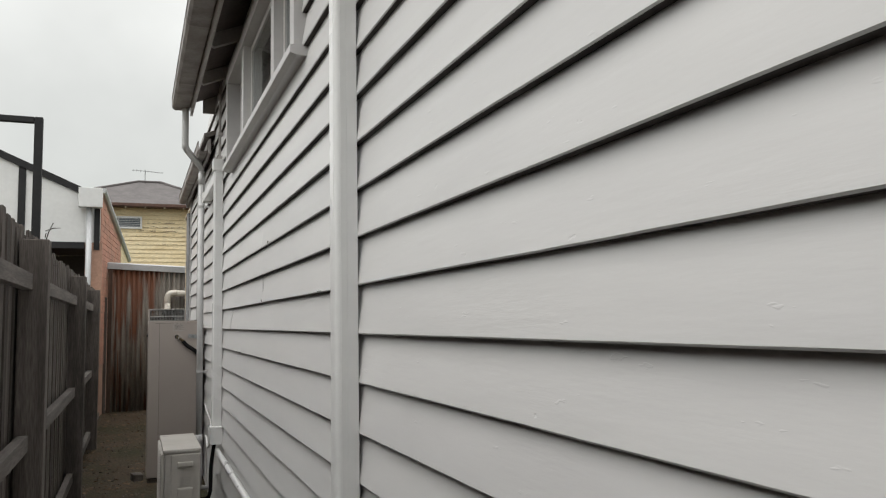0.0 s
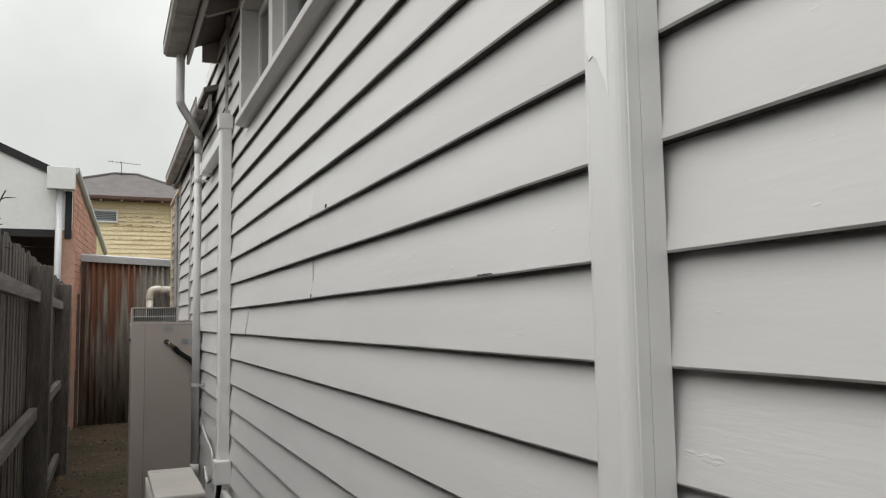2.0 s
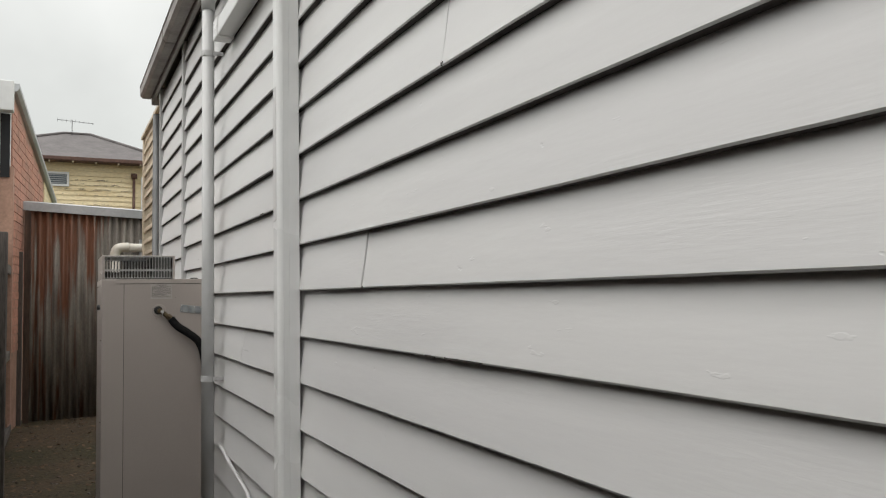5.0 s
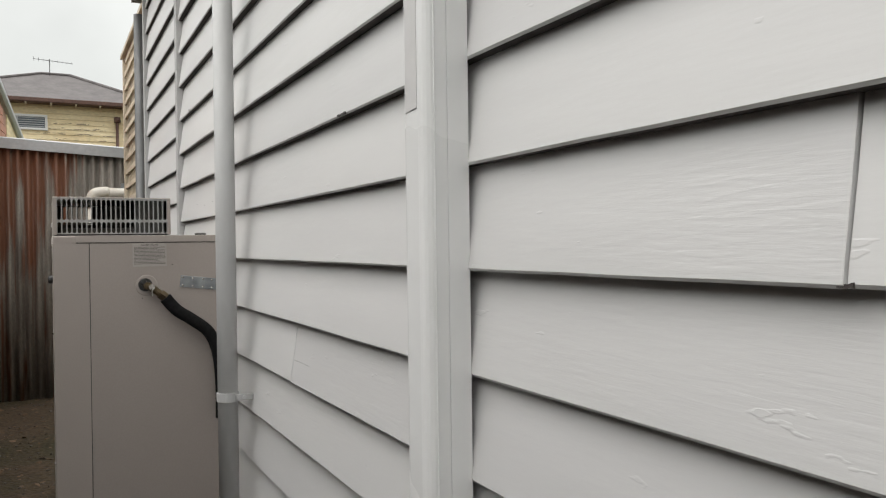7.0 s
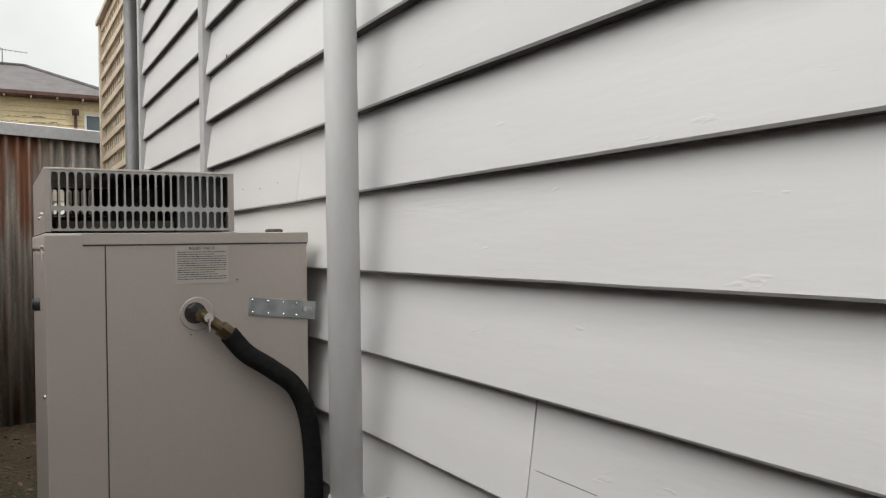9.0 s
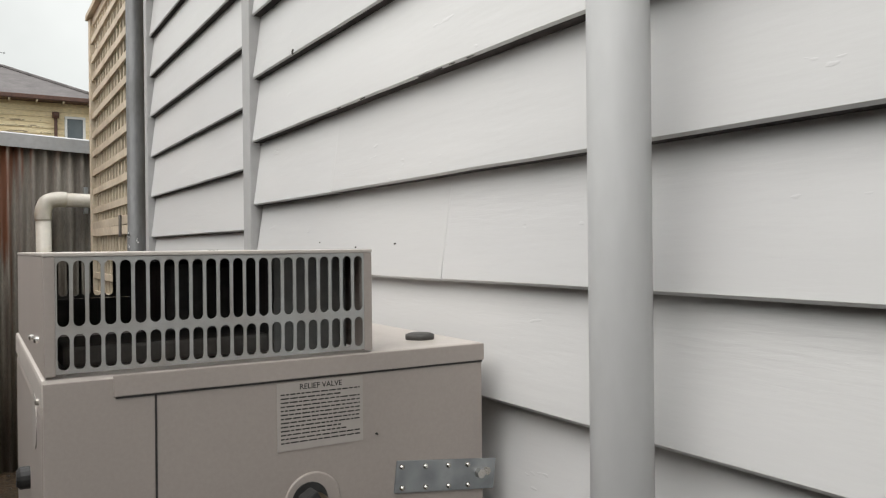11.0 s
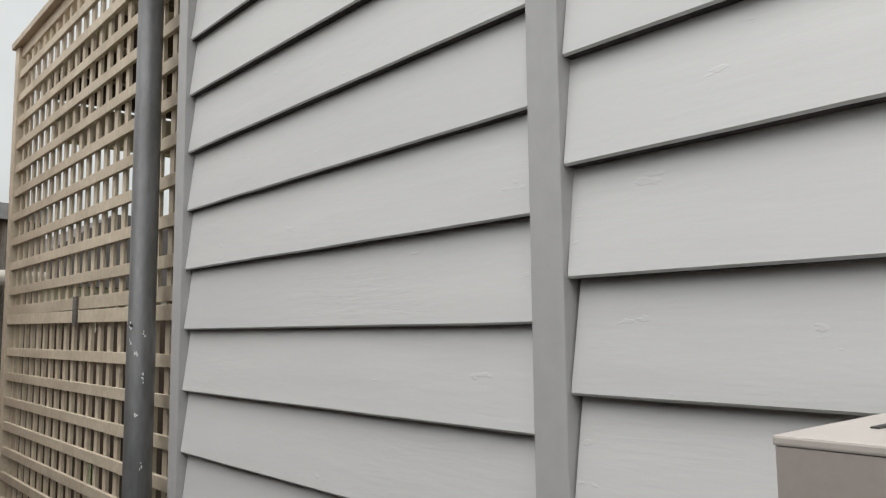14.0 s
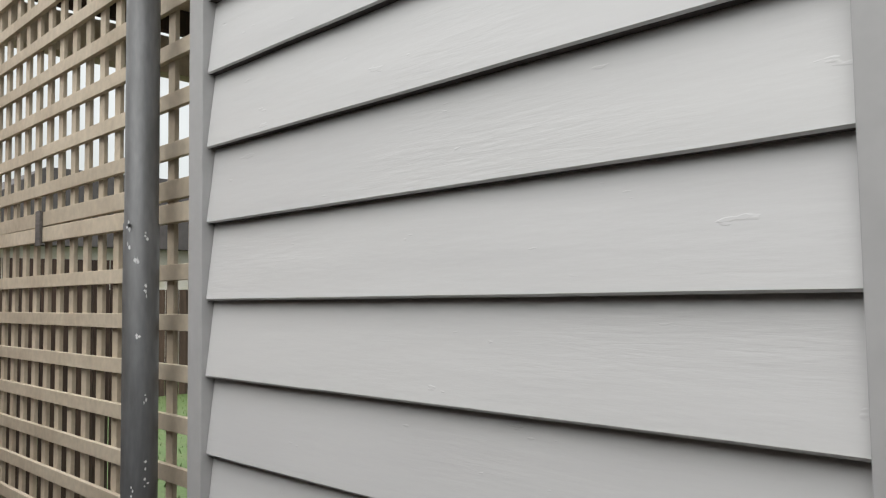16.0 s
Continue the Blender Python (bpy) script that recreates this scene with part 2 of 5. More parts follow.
M = {
    "board": board_paint("painted_weatherboard", (0.605, 0.60, 0.59), (0.565, 0.56, 0.555)),
    "trim": material("painted_trim", (0.57, 0.56, 0.55), (0.53, 0.52, 0.515), rough=0.45, scale=2, grain=25, bump=0.1, fine=0.03, vary=0.02),
    "strip": material("painted_cover_strip", (0.43, 0.425, 0.42), (0.40, 0.395, 0.39), rough=0.55, scale=2, grain=30, bump=0.12, fine=0.04, vary=0.02),
    "duct": material("painted_trunking", (0.73, 0.732, 0.722), (0.69, 0.692, 0.682), rough=0.28, scale=0.6, grain=14, bump=0.02, fine=0.015, vary=0.02),
    "white": material("bare_white_plastic", (0.82, 0.82, 0.81), (0.78, 0.78, 0.77), rough=0.3, scale=6, grain=30, bump=0.05, fine=0.02),
    "pipe": material("painted_downpipe", (0.50, 0.502, 0.498), (0.455, 0.455, 0.45), rough=0.5, scale=2, stretch=(3, 3, 1), grain=20, bump=0.05, fine=0.03, vary=0),
    "eave": material("eave_paint", (0.42, 0.40, 0.385), (0.36, 0.34, 0.33), rough=0.6, scale=3, grain=40, bump=0.15, fine=0.08),
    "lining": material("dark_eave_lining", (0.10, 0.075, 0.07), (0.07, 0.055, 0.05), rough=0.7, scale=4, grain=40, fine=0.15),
    "gutter": material("aged_gutter", (0.27, 0.245, 0.225), (0.17, 0.15, 0.14), rough=0.5, scale=5, grain=60, bump=0.15, fine=0.12),
    "fence": material("grey_fence_timber", (0.135, 0.116, 0.103), (0.075, 0.064, 0.057), rough=0.85, scale=2.5, stretch=(6, 6, 0.5), grain=28, bump=0.6, depth=0.004, fine=0.35, vary=0.18),
    "rail": material("grey_fence_rail", (0.165, 0.148, 0.135), (0.108, 0.096, 0.088), rough=0.85, scale=3, stretch=(6, 0.5, 6), grain=24, bump=0.5, depth=0.003, fine=0.3, vary=0.1),
    "dirt": material("bare_dirt", (0.060, 0.039, 0.020), (0.034, 0.031, 0.012), rough=0.95, scale=1.3, grain=38, bump=0.8, depth=0.02, fine=0.5, vary=0),
    "stone": material("small_stones", (0.20, 0.18, 0.155), (0.07, 0.06, 0.05), rough=0.9, scale=9, grain=60, fine=0.3, vary=0.3),
    "leaf": material("dead_leaves", (0.16, 0.10, 0.055), (0.08, 0.05, 0.03), rough=0.8, scale=9, grain=60, fine=0.3),
    "grass": material("grass_blades", (0.075, 0.13, 0.030), (0.10, 0.14, 0.045), rough=0.7, scale=3, grain=30, fine=0.3),
    "corrugated": corrugated_metal("rusty_corrugated_iron"),
    "flashing": material("weathered_flashing", (0.42, 0.43, 0.44), (0.34, 0.35, 0.355), rough=0.45, metal=0.2, scale=2, grain=30, fine=0.08),
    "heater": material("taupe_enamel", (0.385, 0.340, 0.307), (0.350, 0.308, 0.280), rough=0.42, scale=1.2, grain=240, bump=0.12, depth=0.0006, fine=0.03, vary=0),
    # lid and cowl top: paler than the body, with browner blotches
    "heater_top": material("pale_taupe_enamel", (0.52, 0.475, 0.435), (0.40, 0.345, 0.30), rough=0.38, scale=5, grain=60, bump=0.06, fine=0.04, mix_at=(0.55, 0.75), vary=0),
    "grille": material("grey_grille", (0.36, 0.365, 0.355), (0.30, 0.28, 0.255), rough=0.4, scale=12, grain=80, fine=0.06, vary=0),
    # dark metal of the flue parts, the cowl's back and the lid plug
    "dark_metal": material("flue_metal", (0.075, 0.072, 0.068), (0.045, 0.035, 0.028), rough=0.55, metal=0.3, scale=8, grain=60, fine=0.2),
    "flue_plate": material("dull_flue_plate", (0.13, 0.135, 0.13), (0.09, 0.085, 0.08), rough=0.5, metal=0.2, scale=8, grain=60, fine=0.12),
    "brass": material("old_brass", (0.19, 0.145, 0.09), (0.09, 0.07, 0.045), rough=0.42, metal=0.9, scale=30, grain=120, fine=0.2),
    "chrome": material("worn_chrome", (0.62, 0.60, 0.57), (0.45, 0.42, 0.38), rough=0.25, metal=1.0, scale=20, grain=90, fine=0.1),
    "galvanised": material("galvanised_steel", (0.40, 0.42, 0.43), (0.27, 0.29, 0.30), rough=0.4, metal=0.6, scale=45, grain=90, fine=0.12),
    "rubber": material("black_foam_lagging", (0.010, 0.010, 0.011), (0.016, 0.0155, 0.0155), rough=0.9, scale=9, grain=90, bump=0.35, fine=0.25, gloss=0.1),
    "black": material("black_plastic", (0.02, 0.02, 0.02), (0.03, 0.03, 0.03), rough=0.5, scale=9, grain=90),
    "label": material("paper_label", (0.42, 0.385, 0.355), (0.40, 0.365, 0.335), rough=0.5, scale=9, grain=90, fine=0.03, vary=0),
    # black of print and panel gaps; also paints the shade inside the garage
    "ink": material("ink_and_shade_black", (0.035, 0.033, 0.032), (0.045, 0.042, 0.04), rough=0.6, scale=50, grain=200),
    "cabinet": material("ivory_steel_casing", (0.47, 0.45, 0.415), (0.43, 0.41, 0.375), rough=0.4, scale=3, grain=60, bump=0.05, fine=0.03, vary=0),
    "cabinet_grey": material("taupe_steel_casing", (0.44, 0.42, 0.39), (0.40, 0.38, 0.355), rough=0.45, scale=3, grain=60, bump=0.05, fine=0.04, vary=0),
    "pvc": material("weathered_pvc", (0.66, 0.63, 0.56), (0.50, 0.44, 0.28), rough=0.4, scale=4, grain=30, bump=0.06, fine=0.06, mix_at=(0.5, 0.75), vary=0),
    "lattice": material("beige_lattice_paint", (0.57, 0.49, 0.375), (0.47, 0.395, 0.295), rough=0.65, scale=4, grain=40, bump=0.25, fine=0.1, vary=0.06),
    "pole": material("grey_painted_pole", (0.115, 0.117, 0.119), (0.085, 0.085, 0.083), rough=0.42, scale=4, stretch=(4, 4, 1), grain=24, bump=0.12, fine=0.15, vary=0),
    "render": material("white_render", (0.70, 0.71, 0.70), (0.65, 0.66, 0.655), rough=0.7, scale=1.2, grain=20, bump=0.1, fine=0.03, vary=0),
    "dark_steel": material("charcoal_steel", (0.018, 0.0185, 0.020), (0.025, 0.025, 0.026), rough=0.6, scale=4, grain=40, fine=0.1, vary=0, gloss=0.25),
    "brick": material("salmon_brick", (0.47, 0.235, 0.170), (0.36, 0.20, 0.15), rough=0.85, scale=4, grain=30, bump=0.4, fine=0.28, vary=0.12),
    "mortar": material("pale_mortar", (0.44, 0.27, 0.20), (0.36, 0.22, 0.165), rough=0.9, scale=6, grain=50, bump=0.4, fine=0.12),
    "cream": material("cream_house_paint", (0.80, 0.68, 0.44), (0.70, 0.57, 0.34), rough=0.7, scale=0.9, stretch=(1, 1, 4), grain=7, bump=0.2, fine=0.14, vary=0.03),
    "flaked": material("flaked_paint_timber", (0.25, 0.20, 0.14), (0.36, 0.29, 0.19), rough=0.85, scale=6, grain=20, fine=0.3),
    "roof": material("grey_brown_tiles", (0.098, 0.088, 0.086), (0.082, 0.074, 0.073), rough=0.8, scale=2, grain=8, bump=0.4, fine=0.2, vary=0.03),
    "fascia": material("brown_fascia", (0.105, 0.052, 0.036), (0.08, 0.04, 0.03), rough=0.6, scale=3, grain=20),
    "brown_timber": material("brown_stained_timber", (0.075, 0.045, 0.030), (0.045, 0.028, 0.02), rough=0.8, scale=3, stretch=(5, 5, 0.6), grain=25, bump=0.4, fine=0.3, vary=0.2),
    "interior": material("dim_room_wall", (0.30, 0.29, 0.28), (0.26, 0.25, 0.24), rough=0.8),
    "glass": glass("window_glass", (0.80, 0.86, 0.85)),
    # shade under the laps put into a dark colour; flaw slivers share it
    "underside": material("lap_shade_and_flaw_dark", (0.055, 0.046, 0.043), (0.032, 0.027, 0.025), rough=0.9, scale=5, grain=60, fine=0.3),
    "bark": material("twig_bark", (0.06, 0.05, 0.04), (0.04, 0.035, 0.03), rough=0.8),
}


# ---- mesh helpers ----
def from_bm(name, bm, mat, smooth=False):
    me = bpy.data.meshes.new(name)
    bmesh.ops.recalc_face_normals(bm, faces=bm.faces)
    bm.to_mesh(me)
    bm.free()
    me.materials.append(M[mat])
    if smooth:
        me.polygons.foreach_set("use_smooth", [True] * len(me.polygons))
    return new(name, me)


def add_box(bm, lo, hi, bevel=0.0, turn=None):
    made = bmesh.ops.create_cube(bm, size=1.0)["verts"]
    mid = [(a + b) / 2 for a, b in zip(lo, hi)]
    size = [abs(b - a) for a, b in zip(lo, hi)]
    bmesh.ops.scale(bm, vec=size, verts=made)
    if bevel:
        edges = list({e for v in made for e in v.link_edges})
        made = list({v for f in bmesh.ops.bevel(bm, geom=edges, offset=bevel, segments=2, profile=0.6, affect="EDGES")["faces"] for v in f.verts} | {v for v in made if v.is_valid})
    if turn is not None:
        bmesh.ops.transform(bm, matrix=turn, verts=made)
    bmesh.ops.translate(bm, vec=mid, verts=made)
    return made


def box(name, lo, hi, mat, bevel=0.003, turn=None):
    bm = bmesh.new()
    add_box(bm, lo, hi, bevel, turn)
    return from_bm(name, bm, mat)


def pieces(name, bm, mat):
    """One object for each separate piece of the mesh."""
    left, out = set(bm.verts), []
    while left:
        heap = [left.pop()]
        got = set(heap)
        while heap:
            for e in heap.pop().link_edges:
                for v in e.verts:
                    if v not in got:
                        got.add(v)
                        heap.append(v)
        left -= got
        index = {v: i for i, v in enumerate(got)}
        me = bpy.data.meshes.new(name)
        me.from_pydata([v.co[:] for v in got], [], [[index[v] for v in f.verts] for f in bm.faces if f.verts[0] in got])
        me.materials.append(M[mat])
        out.append(new(name, me))
    bm.free()
    return out


def add_tube(bm, path, radius, sides=20, caps=True):
    pts = [Vector(p) for p in path]
    rings = []
    for i, p in enumerate(pts):
        way = (pts[min(i + 1, len(pts) - 1)] - pts[max(i - 1, 0)]).normalized()
        side = way.orthogonal().normalized() if not rings else (last - way * last.dot(way)).normalized()
        last = side
        up = way.cross(side)
        r = radius[i] if isinstance(radius, (list, tuple)) else radius
        rings.append([bm.verts.new(p + (side * math.cos(a) + up * math.sin(a)) * r) for a in (2 * math.pi * k / sides for k in range(sides))])
    for a, b in zip(rings, rings[1:]):
        for k in range(sides):
            bm.faces.new((a[k], a[(k + 1) % sides], b[(k + 1) % sides], b[k]))
    if caps:
        bm.faces.new(rings[0])
        bm.faces.new(rings[-1])


def tube(name, path, radius, mat, sides=20, caps=True):
    bm = bmesh.new()
    add_tube(bm, path, radius, sides, caps)
    ob = from_bm(name, bm, mat)
    for f in ob.data.polygons:
        f.use_smooth = len(f.vertices) == 4
    return ob


def curve_path(points, steps=6):
    """A smooth line through the points."""
    pts = [Vector(p) for p in points]
    out = []
    for i in range(len(pts) - 1):
        a, b, c, d = pts[max(i - 1, 0)], pts[i], pts[i + 1], pts[min(i + 2, len(pts) - 1)]
        for k in range(steps):
            t = k / steps
            out.append(0.5 * (2 * b + (c - a) * t + (2 * a - 5 * b + 4 * c - d) * t * t + (3 * b - a - 3 * c + d) * t ** 3))
    return out + [pts[-1]]


def extrude_profile(name, profile, y0, y1, mat, bevel=0.0):
    """A solid with an (x, z) outline, run along y."""
    bm = bmesh.new()
    a = [bm.verts.new((x, y0, z)) for x, z in profile]
    b = [bm.verts.new((x, y1, z)) for x, z in profile]
    n = len(profile)
    for k in range(n):
        bm.faces.new((a[k], a[(k + 1) % n], b[(k + 1) % n], b[k]))
    bm.faces.new(a)
    bm.faces.new(b)
    if bevel:
        bmesh.ops.bevel(bm, geom=list(bm.edges), offset=bevel, segments=2, profile=0.6, affect="EDGES")
    return from_bm(name, bm, mat)


def thing(name, base, parts, label, category, group="", kind=""):
    root = new(name)
    root.location = base
    for p in parts:
        adopt(root, p)
    return tagged(root, label, category, group, kind)


def adopt(root, part):
    part.parent = root
    part.matrix_parent_inverse = Matrix.Translation(root.location).inverted()
    return part


def words(name, text, size, m, mat):
    cu = bpy.data.curves.new(name, "FONT")
    cu.body, cu.size, cu.align_x, cu.align_y = text, size, "CENTER", "CENTER"
    cu.extrude = 0.0003
    tmp = bpy.data.objects.new(name, cu)
    scene.collection.objects.link(tmp)
    bpy.context.view_layer.update()
    me = bpy.data.meshes.new_from_object(tmp.evaluated_get(bpy.context.evaluated_depsgraph_get()))
    bpy.data.objects.remove(tmp)
    me.materials.clear()
    me.materials.append(M[mat])
    me.transform(m)
    return new(name, me)


# ---- plan ----
WALL = 0.585            # face of the boards' lower lips
LIP = 0.019             # thickness of a board's lower edge
LIP_B = 0.016           # the same on the boards past the cover strip
PITCH_A, ZERO_A = 0.1515, 1.4202
PITCH_B, ZERO_B = 0.1519, 1.5137
GROUND = -0.06
SPLIT0, SPLIT1, END = 9.012, 9.070, 10.270   # cover strip, and the corner of the house
WIN0, WIN1, WINZ0, WINZ1 = 3.10, 5.80, 2.605, 3.31
EAVE_Z = 3.40

# ---- ground ----
def lie(x, y):
    """Height of the dirt: uneven, and rising a little towards the iron wall."""
    u = min(1.0, max(0.0, (y - 9.0) / 4.0))
    return 0.20 * u * u * (3 - 2 * u) + 0.022 * noise.noise((x * 2.3, y * 1.7, 0.3)) + 0.010 * noise.noise((x * 7, y * 6, 2.1))


def ground_sheet():
    bm = bmesh.new()
    xs = [-400, -60, -12, -4, -1.2] + [-0.9 + 0.12 * i for i in range(16)] + [1.2, 4, 12, 60, 400]
    ys = [-400, -60, -12] + [-4 + 0.14 * i for i in range(136)] + [16, 20, 40, 100, 400]
    grid = []
    for y in ys:
        row = []
        for x in xs:
            h = 0.0
            if -1 < x < 1 and -4 < y < 15:
                h = lie(x, y)
            row.append(bm.verts.new((x, y, GROUND + h)))
        grid.append(row)
    for a, b in zip(grid, grid[1:]):
        for k in range(len(xs) - 1):
            bm.faces.new((a[k], a[k + 1], b[k + 1], b[k]))
    return tagged(from_bm("ground", bm, "dirt", True), "bare brown dirt with patches of moss and litter", "ground", kind="structure")


ground_sheet()


# ---- the weatherboard house ----
def house_wall():
    core = box("wall_east", (WALL + 0.045, -4.0, GROUND), (WALL + 0.20, END + 0.05, WINZ0 - 0.02), "board", 0)
    tagged(core, "pale grey painted weatherboard wall of the house", "wall", kind="structure")
    for lo, hi in (((WALL + 0.045, -4.0, WINZ0 - 0.02), (WALL + 0.20, WIN0, 3.75)), ((WALL + 0.045, WIN1, WINZ0 - 0.02), (WALL + 0.20, 7.95, 3.75)),
                   ((WALL + 0.045, WIN0, WINZ1 + 0.03), (WALL + 0.20, WIN1, 3.75)), ((WALL + 0.045, 7.95, WINZ0 - 0.02), (WALL + 0.20, END + 0.05, 3.30))):
        adopt(core, box("wall_backing", lo, hi, "board", 0))
    # the rest of the shell, out of sight
    tagged(box("wall_north", (WALL + 0.20, END - 0.10, GROUND), (6.0, END + 0.05, 3.3), "board", 0), "plain grey end wall of the house", "wall", kind="structure")
    return core


wall = house_wall()


def window_room():
    bm = bmesh.new()
    add_box(bm, (1.8, WIN0 - 0.4, 2.2), (1.85, WIN1 + 0.4, 3.75))
    add_box(bm, (WALL + 0.2, WIN0 - 0.4, 2.2), (1.8, WIN0 - 0.3, 3.75))
    add_box(bm, (WALL + 0.2, WIN1 + 0.3, 2.2), (1.8, WIN1 + 0.4, 3.75))
    add_box(bm, (WALL + 0.2, WIN0 - 0.3, 2.2), (1.8, WIN1 + 0.3, 2.25))
    return tagged(from_bm("wall_inner", bm, "interior"), "dim plain room walls behind the window", "wall", kind="structure")


window_room()


def window():
    f = WALL - 0.035
    parts = []
    parts.append(extrude_profile("sill", [(f - 0.02, WINZ0 - 0.005), (f - 0.02, WINZ0 + 0.03), (WALL + 0.14, WINZ0 + 0.055), (WALL + 0.14, WINZ0 - 0.015), (f + 0.01, WINZ0 - 0.015)], WIN0 - 0.02, WIN1 + 0.02, "trim", 0.003))
    parts.append(box("head", (f, WIN0, WINZ1 - 0.06), (WALL + 0.14, WIN1, WINZ1 + 0.02), "trim"))
    for y0, y1 in ((WIN0, WIN0 + 0.09), (WIN1 - 0.07, WIN1)):
        parts.append(box("jamb", (f, y0, WINZ0 + 0.04), (WALL + 0.14, y1, WINZ1 - 0.062), "trim"))
    for y in (3.74, 4.93):
        parts.append(box("mullion", (f + 0.012, y - 0.045, WINZ0 + 0.045), (WALL + 0.12, y + 0.045, WINZ1 - 0.062), "trim"))
    spans = ((WIN0 + 0.09, 3.695), (3.785, 4.885), (4.975, WIN1 - 0.07))
    for i, (a, b) in enumerate(spans):
        x = WALL + (0.075 if i == 2 else 0.04)
        bm = bmesh.new()
        z0, z1 = WINZ0 + 0.05, WINZ1 - 0.065
        for lo, hi in (((x - 0.015, a, z0), (x + 0.015, b, z0 + 0.04)), ((x - 0.015, a, z1 - 0.04), (x + 0.015, b, z1)),
                       ((x - 0.015, a, z0 + 0.041), (x + 0.015, a + 0.04, z1 - 0.041)), ((x - 0.015, b - 0.04, z0 + 0.041), (x + 0.015, b, z1 - 0.041))):
            add_box(bm, lo, hi, 0.003)
        parts.append(from_bm("sash", bm, "trim"))
        pane = box("pane", (x - 0.003, a + 0.038, z0 + 0.038), (x + 0.003, b - 0.038, z1 - 0.038), "glass", 0)
        pane.visible_shadow = False
        parts.append(pane)
    root = thing("window_1", (WALL, (WIN0 + WIN1) / 2, WINZ0), parts, "grey painted timber window with three panes under the eave", "window", kind="structure")
    return root


window()


def eave():
    """The open eave: lining boards on sloping rafters, the fascia, and the gutter on it."""
    x0, slope = 0.392, 0.42
    z = lambda x: EAVE_Z + 0.06 + (x - x0) * slope
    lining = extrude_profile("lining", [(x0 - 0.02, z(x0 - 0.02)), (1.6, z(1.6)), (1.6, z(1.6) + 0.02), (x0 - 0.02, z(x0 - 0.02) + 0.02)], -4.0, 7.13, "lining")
    roof = extrude_profile("roof", [(x0 - 0.05, z(x0 - 0.05) + 0.022), (3.5, z(3.5) + 0.022), (3.5, z(3.5) + 0.05), (x0 - 0.05, z(x0 - 0.05) + 0.05)], -4.0, 7.17, "gutter")
    parts = [lining, roof]
    y = -3.69
    while y < 7.07:
        bm = bmesh.new()
        prof = [(x0, z(x0) - 0.075), (x0, z(x0)), (1.0, z(1.0)), (1.0, z(1.0) - 0.10), (0.42, z(0.42) - 0.10)]
        a = [bm.verts.new((px, y, pz)) for px, pz in prof]
        b = [bm.verts.new((px, y + 0.045, pz)) for px, pz in prof]
        for k in range(5):
            bm.faces.new((a[k], a[(k + 1) % 5], b[(k + 1) % 5], b[k]))
        bm.faces.new(a)
        bm.faces.new(b)
        parts.append(from_bm("rafter", bm, "eave"))
        y += 0.90
    parts.append(box("fascia", (x0 - 0.022, -4.0, EAVE_Z - 0.07), (x0 - 0.002, 7.09, EAVE_Z + 0.055), "eave"))
    parts.append(box("barge", (x0 + 0.09, 7.132, EAVE_Z - 0.02), (0.75, 7.155, EAVE_Z + 0.22), "eave", 0.003))
    return thing("eave", (x0, 0, EAVE_Z), parts, "open timber eave with dark lining boards and grey rafters", "eave", kind="structure")


eave()


def gutter(name, x0, x1, z0, z1, y0, y1, joints, label):
    t = 0.004
    m = (x0 + x1) / 2
    prof = [(x1, z1), (x1, z0 + 0.01), (x1 - 0.01, z0), (x0 + 0.02, z0), (x0, z0 + 0.02), (x0, z1 - 0.012), (x0 - 0.006, z1 - 0.006), (x0 - 0.004, z1),
            (x0 + t, z1 - 0.002), (x0 + t, z0 + 0.022), (x0 + 0.022, z0 + t), (x1 - 0.012, z0 + t), (x1 - t, z0 + 0.012), (x1 - t, z1)]
    parts = [extrude_profile("trough", prof, y0, y1, "gutter")]
    parts.append(extrude_profile("end_cap", [(x1, z0), (x0 + 0.02, z0 - 0.001), (x0 - 0.001, z0 + 0.02), (x0 - 0.002, z1), (x1, z1)], y1 + 0.0005, y1 + 0.004, "gutter"))
    for y in joints:
        parts.append(extrude_profile("joint", [(x1, z0 - 0.003), (x0 + 0.019, z0 - 0.003), (x0 - 0.003, z0 + 0.019), (x0 - 0.003, z1 - 0.014), (x0 - 0.001, z1 - 0.014), (x0 - 0.001, z0 + 0.02), (x0 + 0.02, z0 - 0.001), (x1, z0 - 0.001)], y - 0.012, y + 0.012, "gutter"))
    return thing(name, (m, y1, z0), parts, label, "gutter")


gutter("gutter", 0.216, 0.367, EAVE_Z - 0.015, EAVE_Z + 0.085, -4.0, 7.12, (1.2, 3.3, 5.0, 6.3), "weathered grey metal roof gutter along the eave")
gutter("gutter", 0.450, 0.535, 3.040, 3.135, 7.20, 10.55, (9.0,), "small grey metal gutter along the lower roof")


def low_roof():
    parts = [extrude_profile("roof", [(0.50, 3.165), (2.2, 3.785), (2.2, 3.825), (0.50, 3.205)], 7.18, 10.60, "gutter"),
             box("fascia", (0.538, 7.18, 3.02), (0.56, 10.56, 3.155), "eave"),
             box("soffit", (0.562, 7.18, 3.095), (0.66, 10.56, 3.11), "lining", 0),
             box("barge", (0.54, 10.565, 3.0), (0.60, 10.59, 3.19), "eave")]
    return thing("low_roof", (0.6, 9.2, 3.0), parts, "edge of the lower metal roof with grey fascia", "roof", kind="structure")


low_roof()


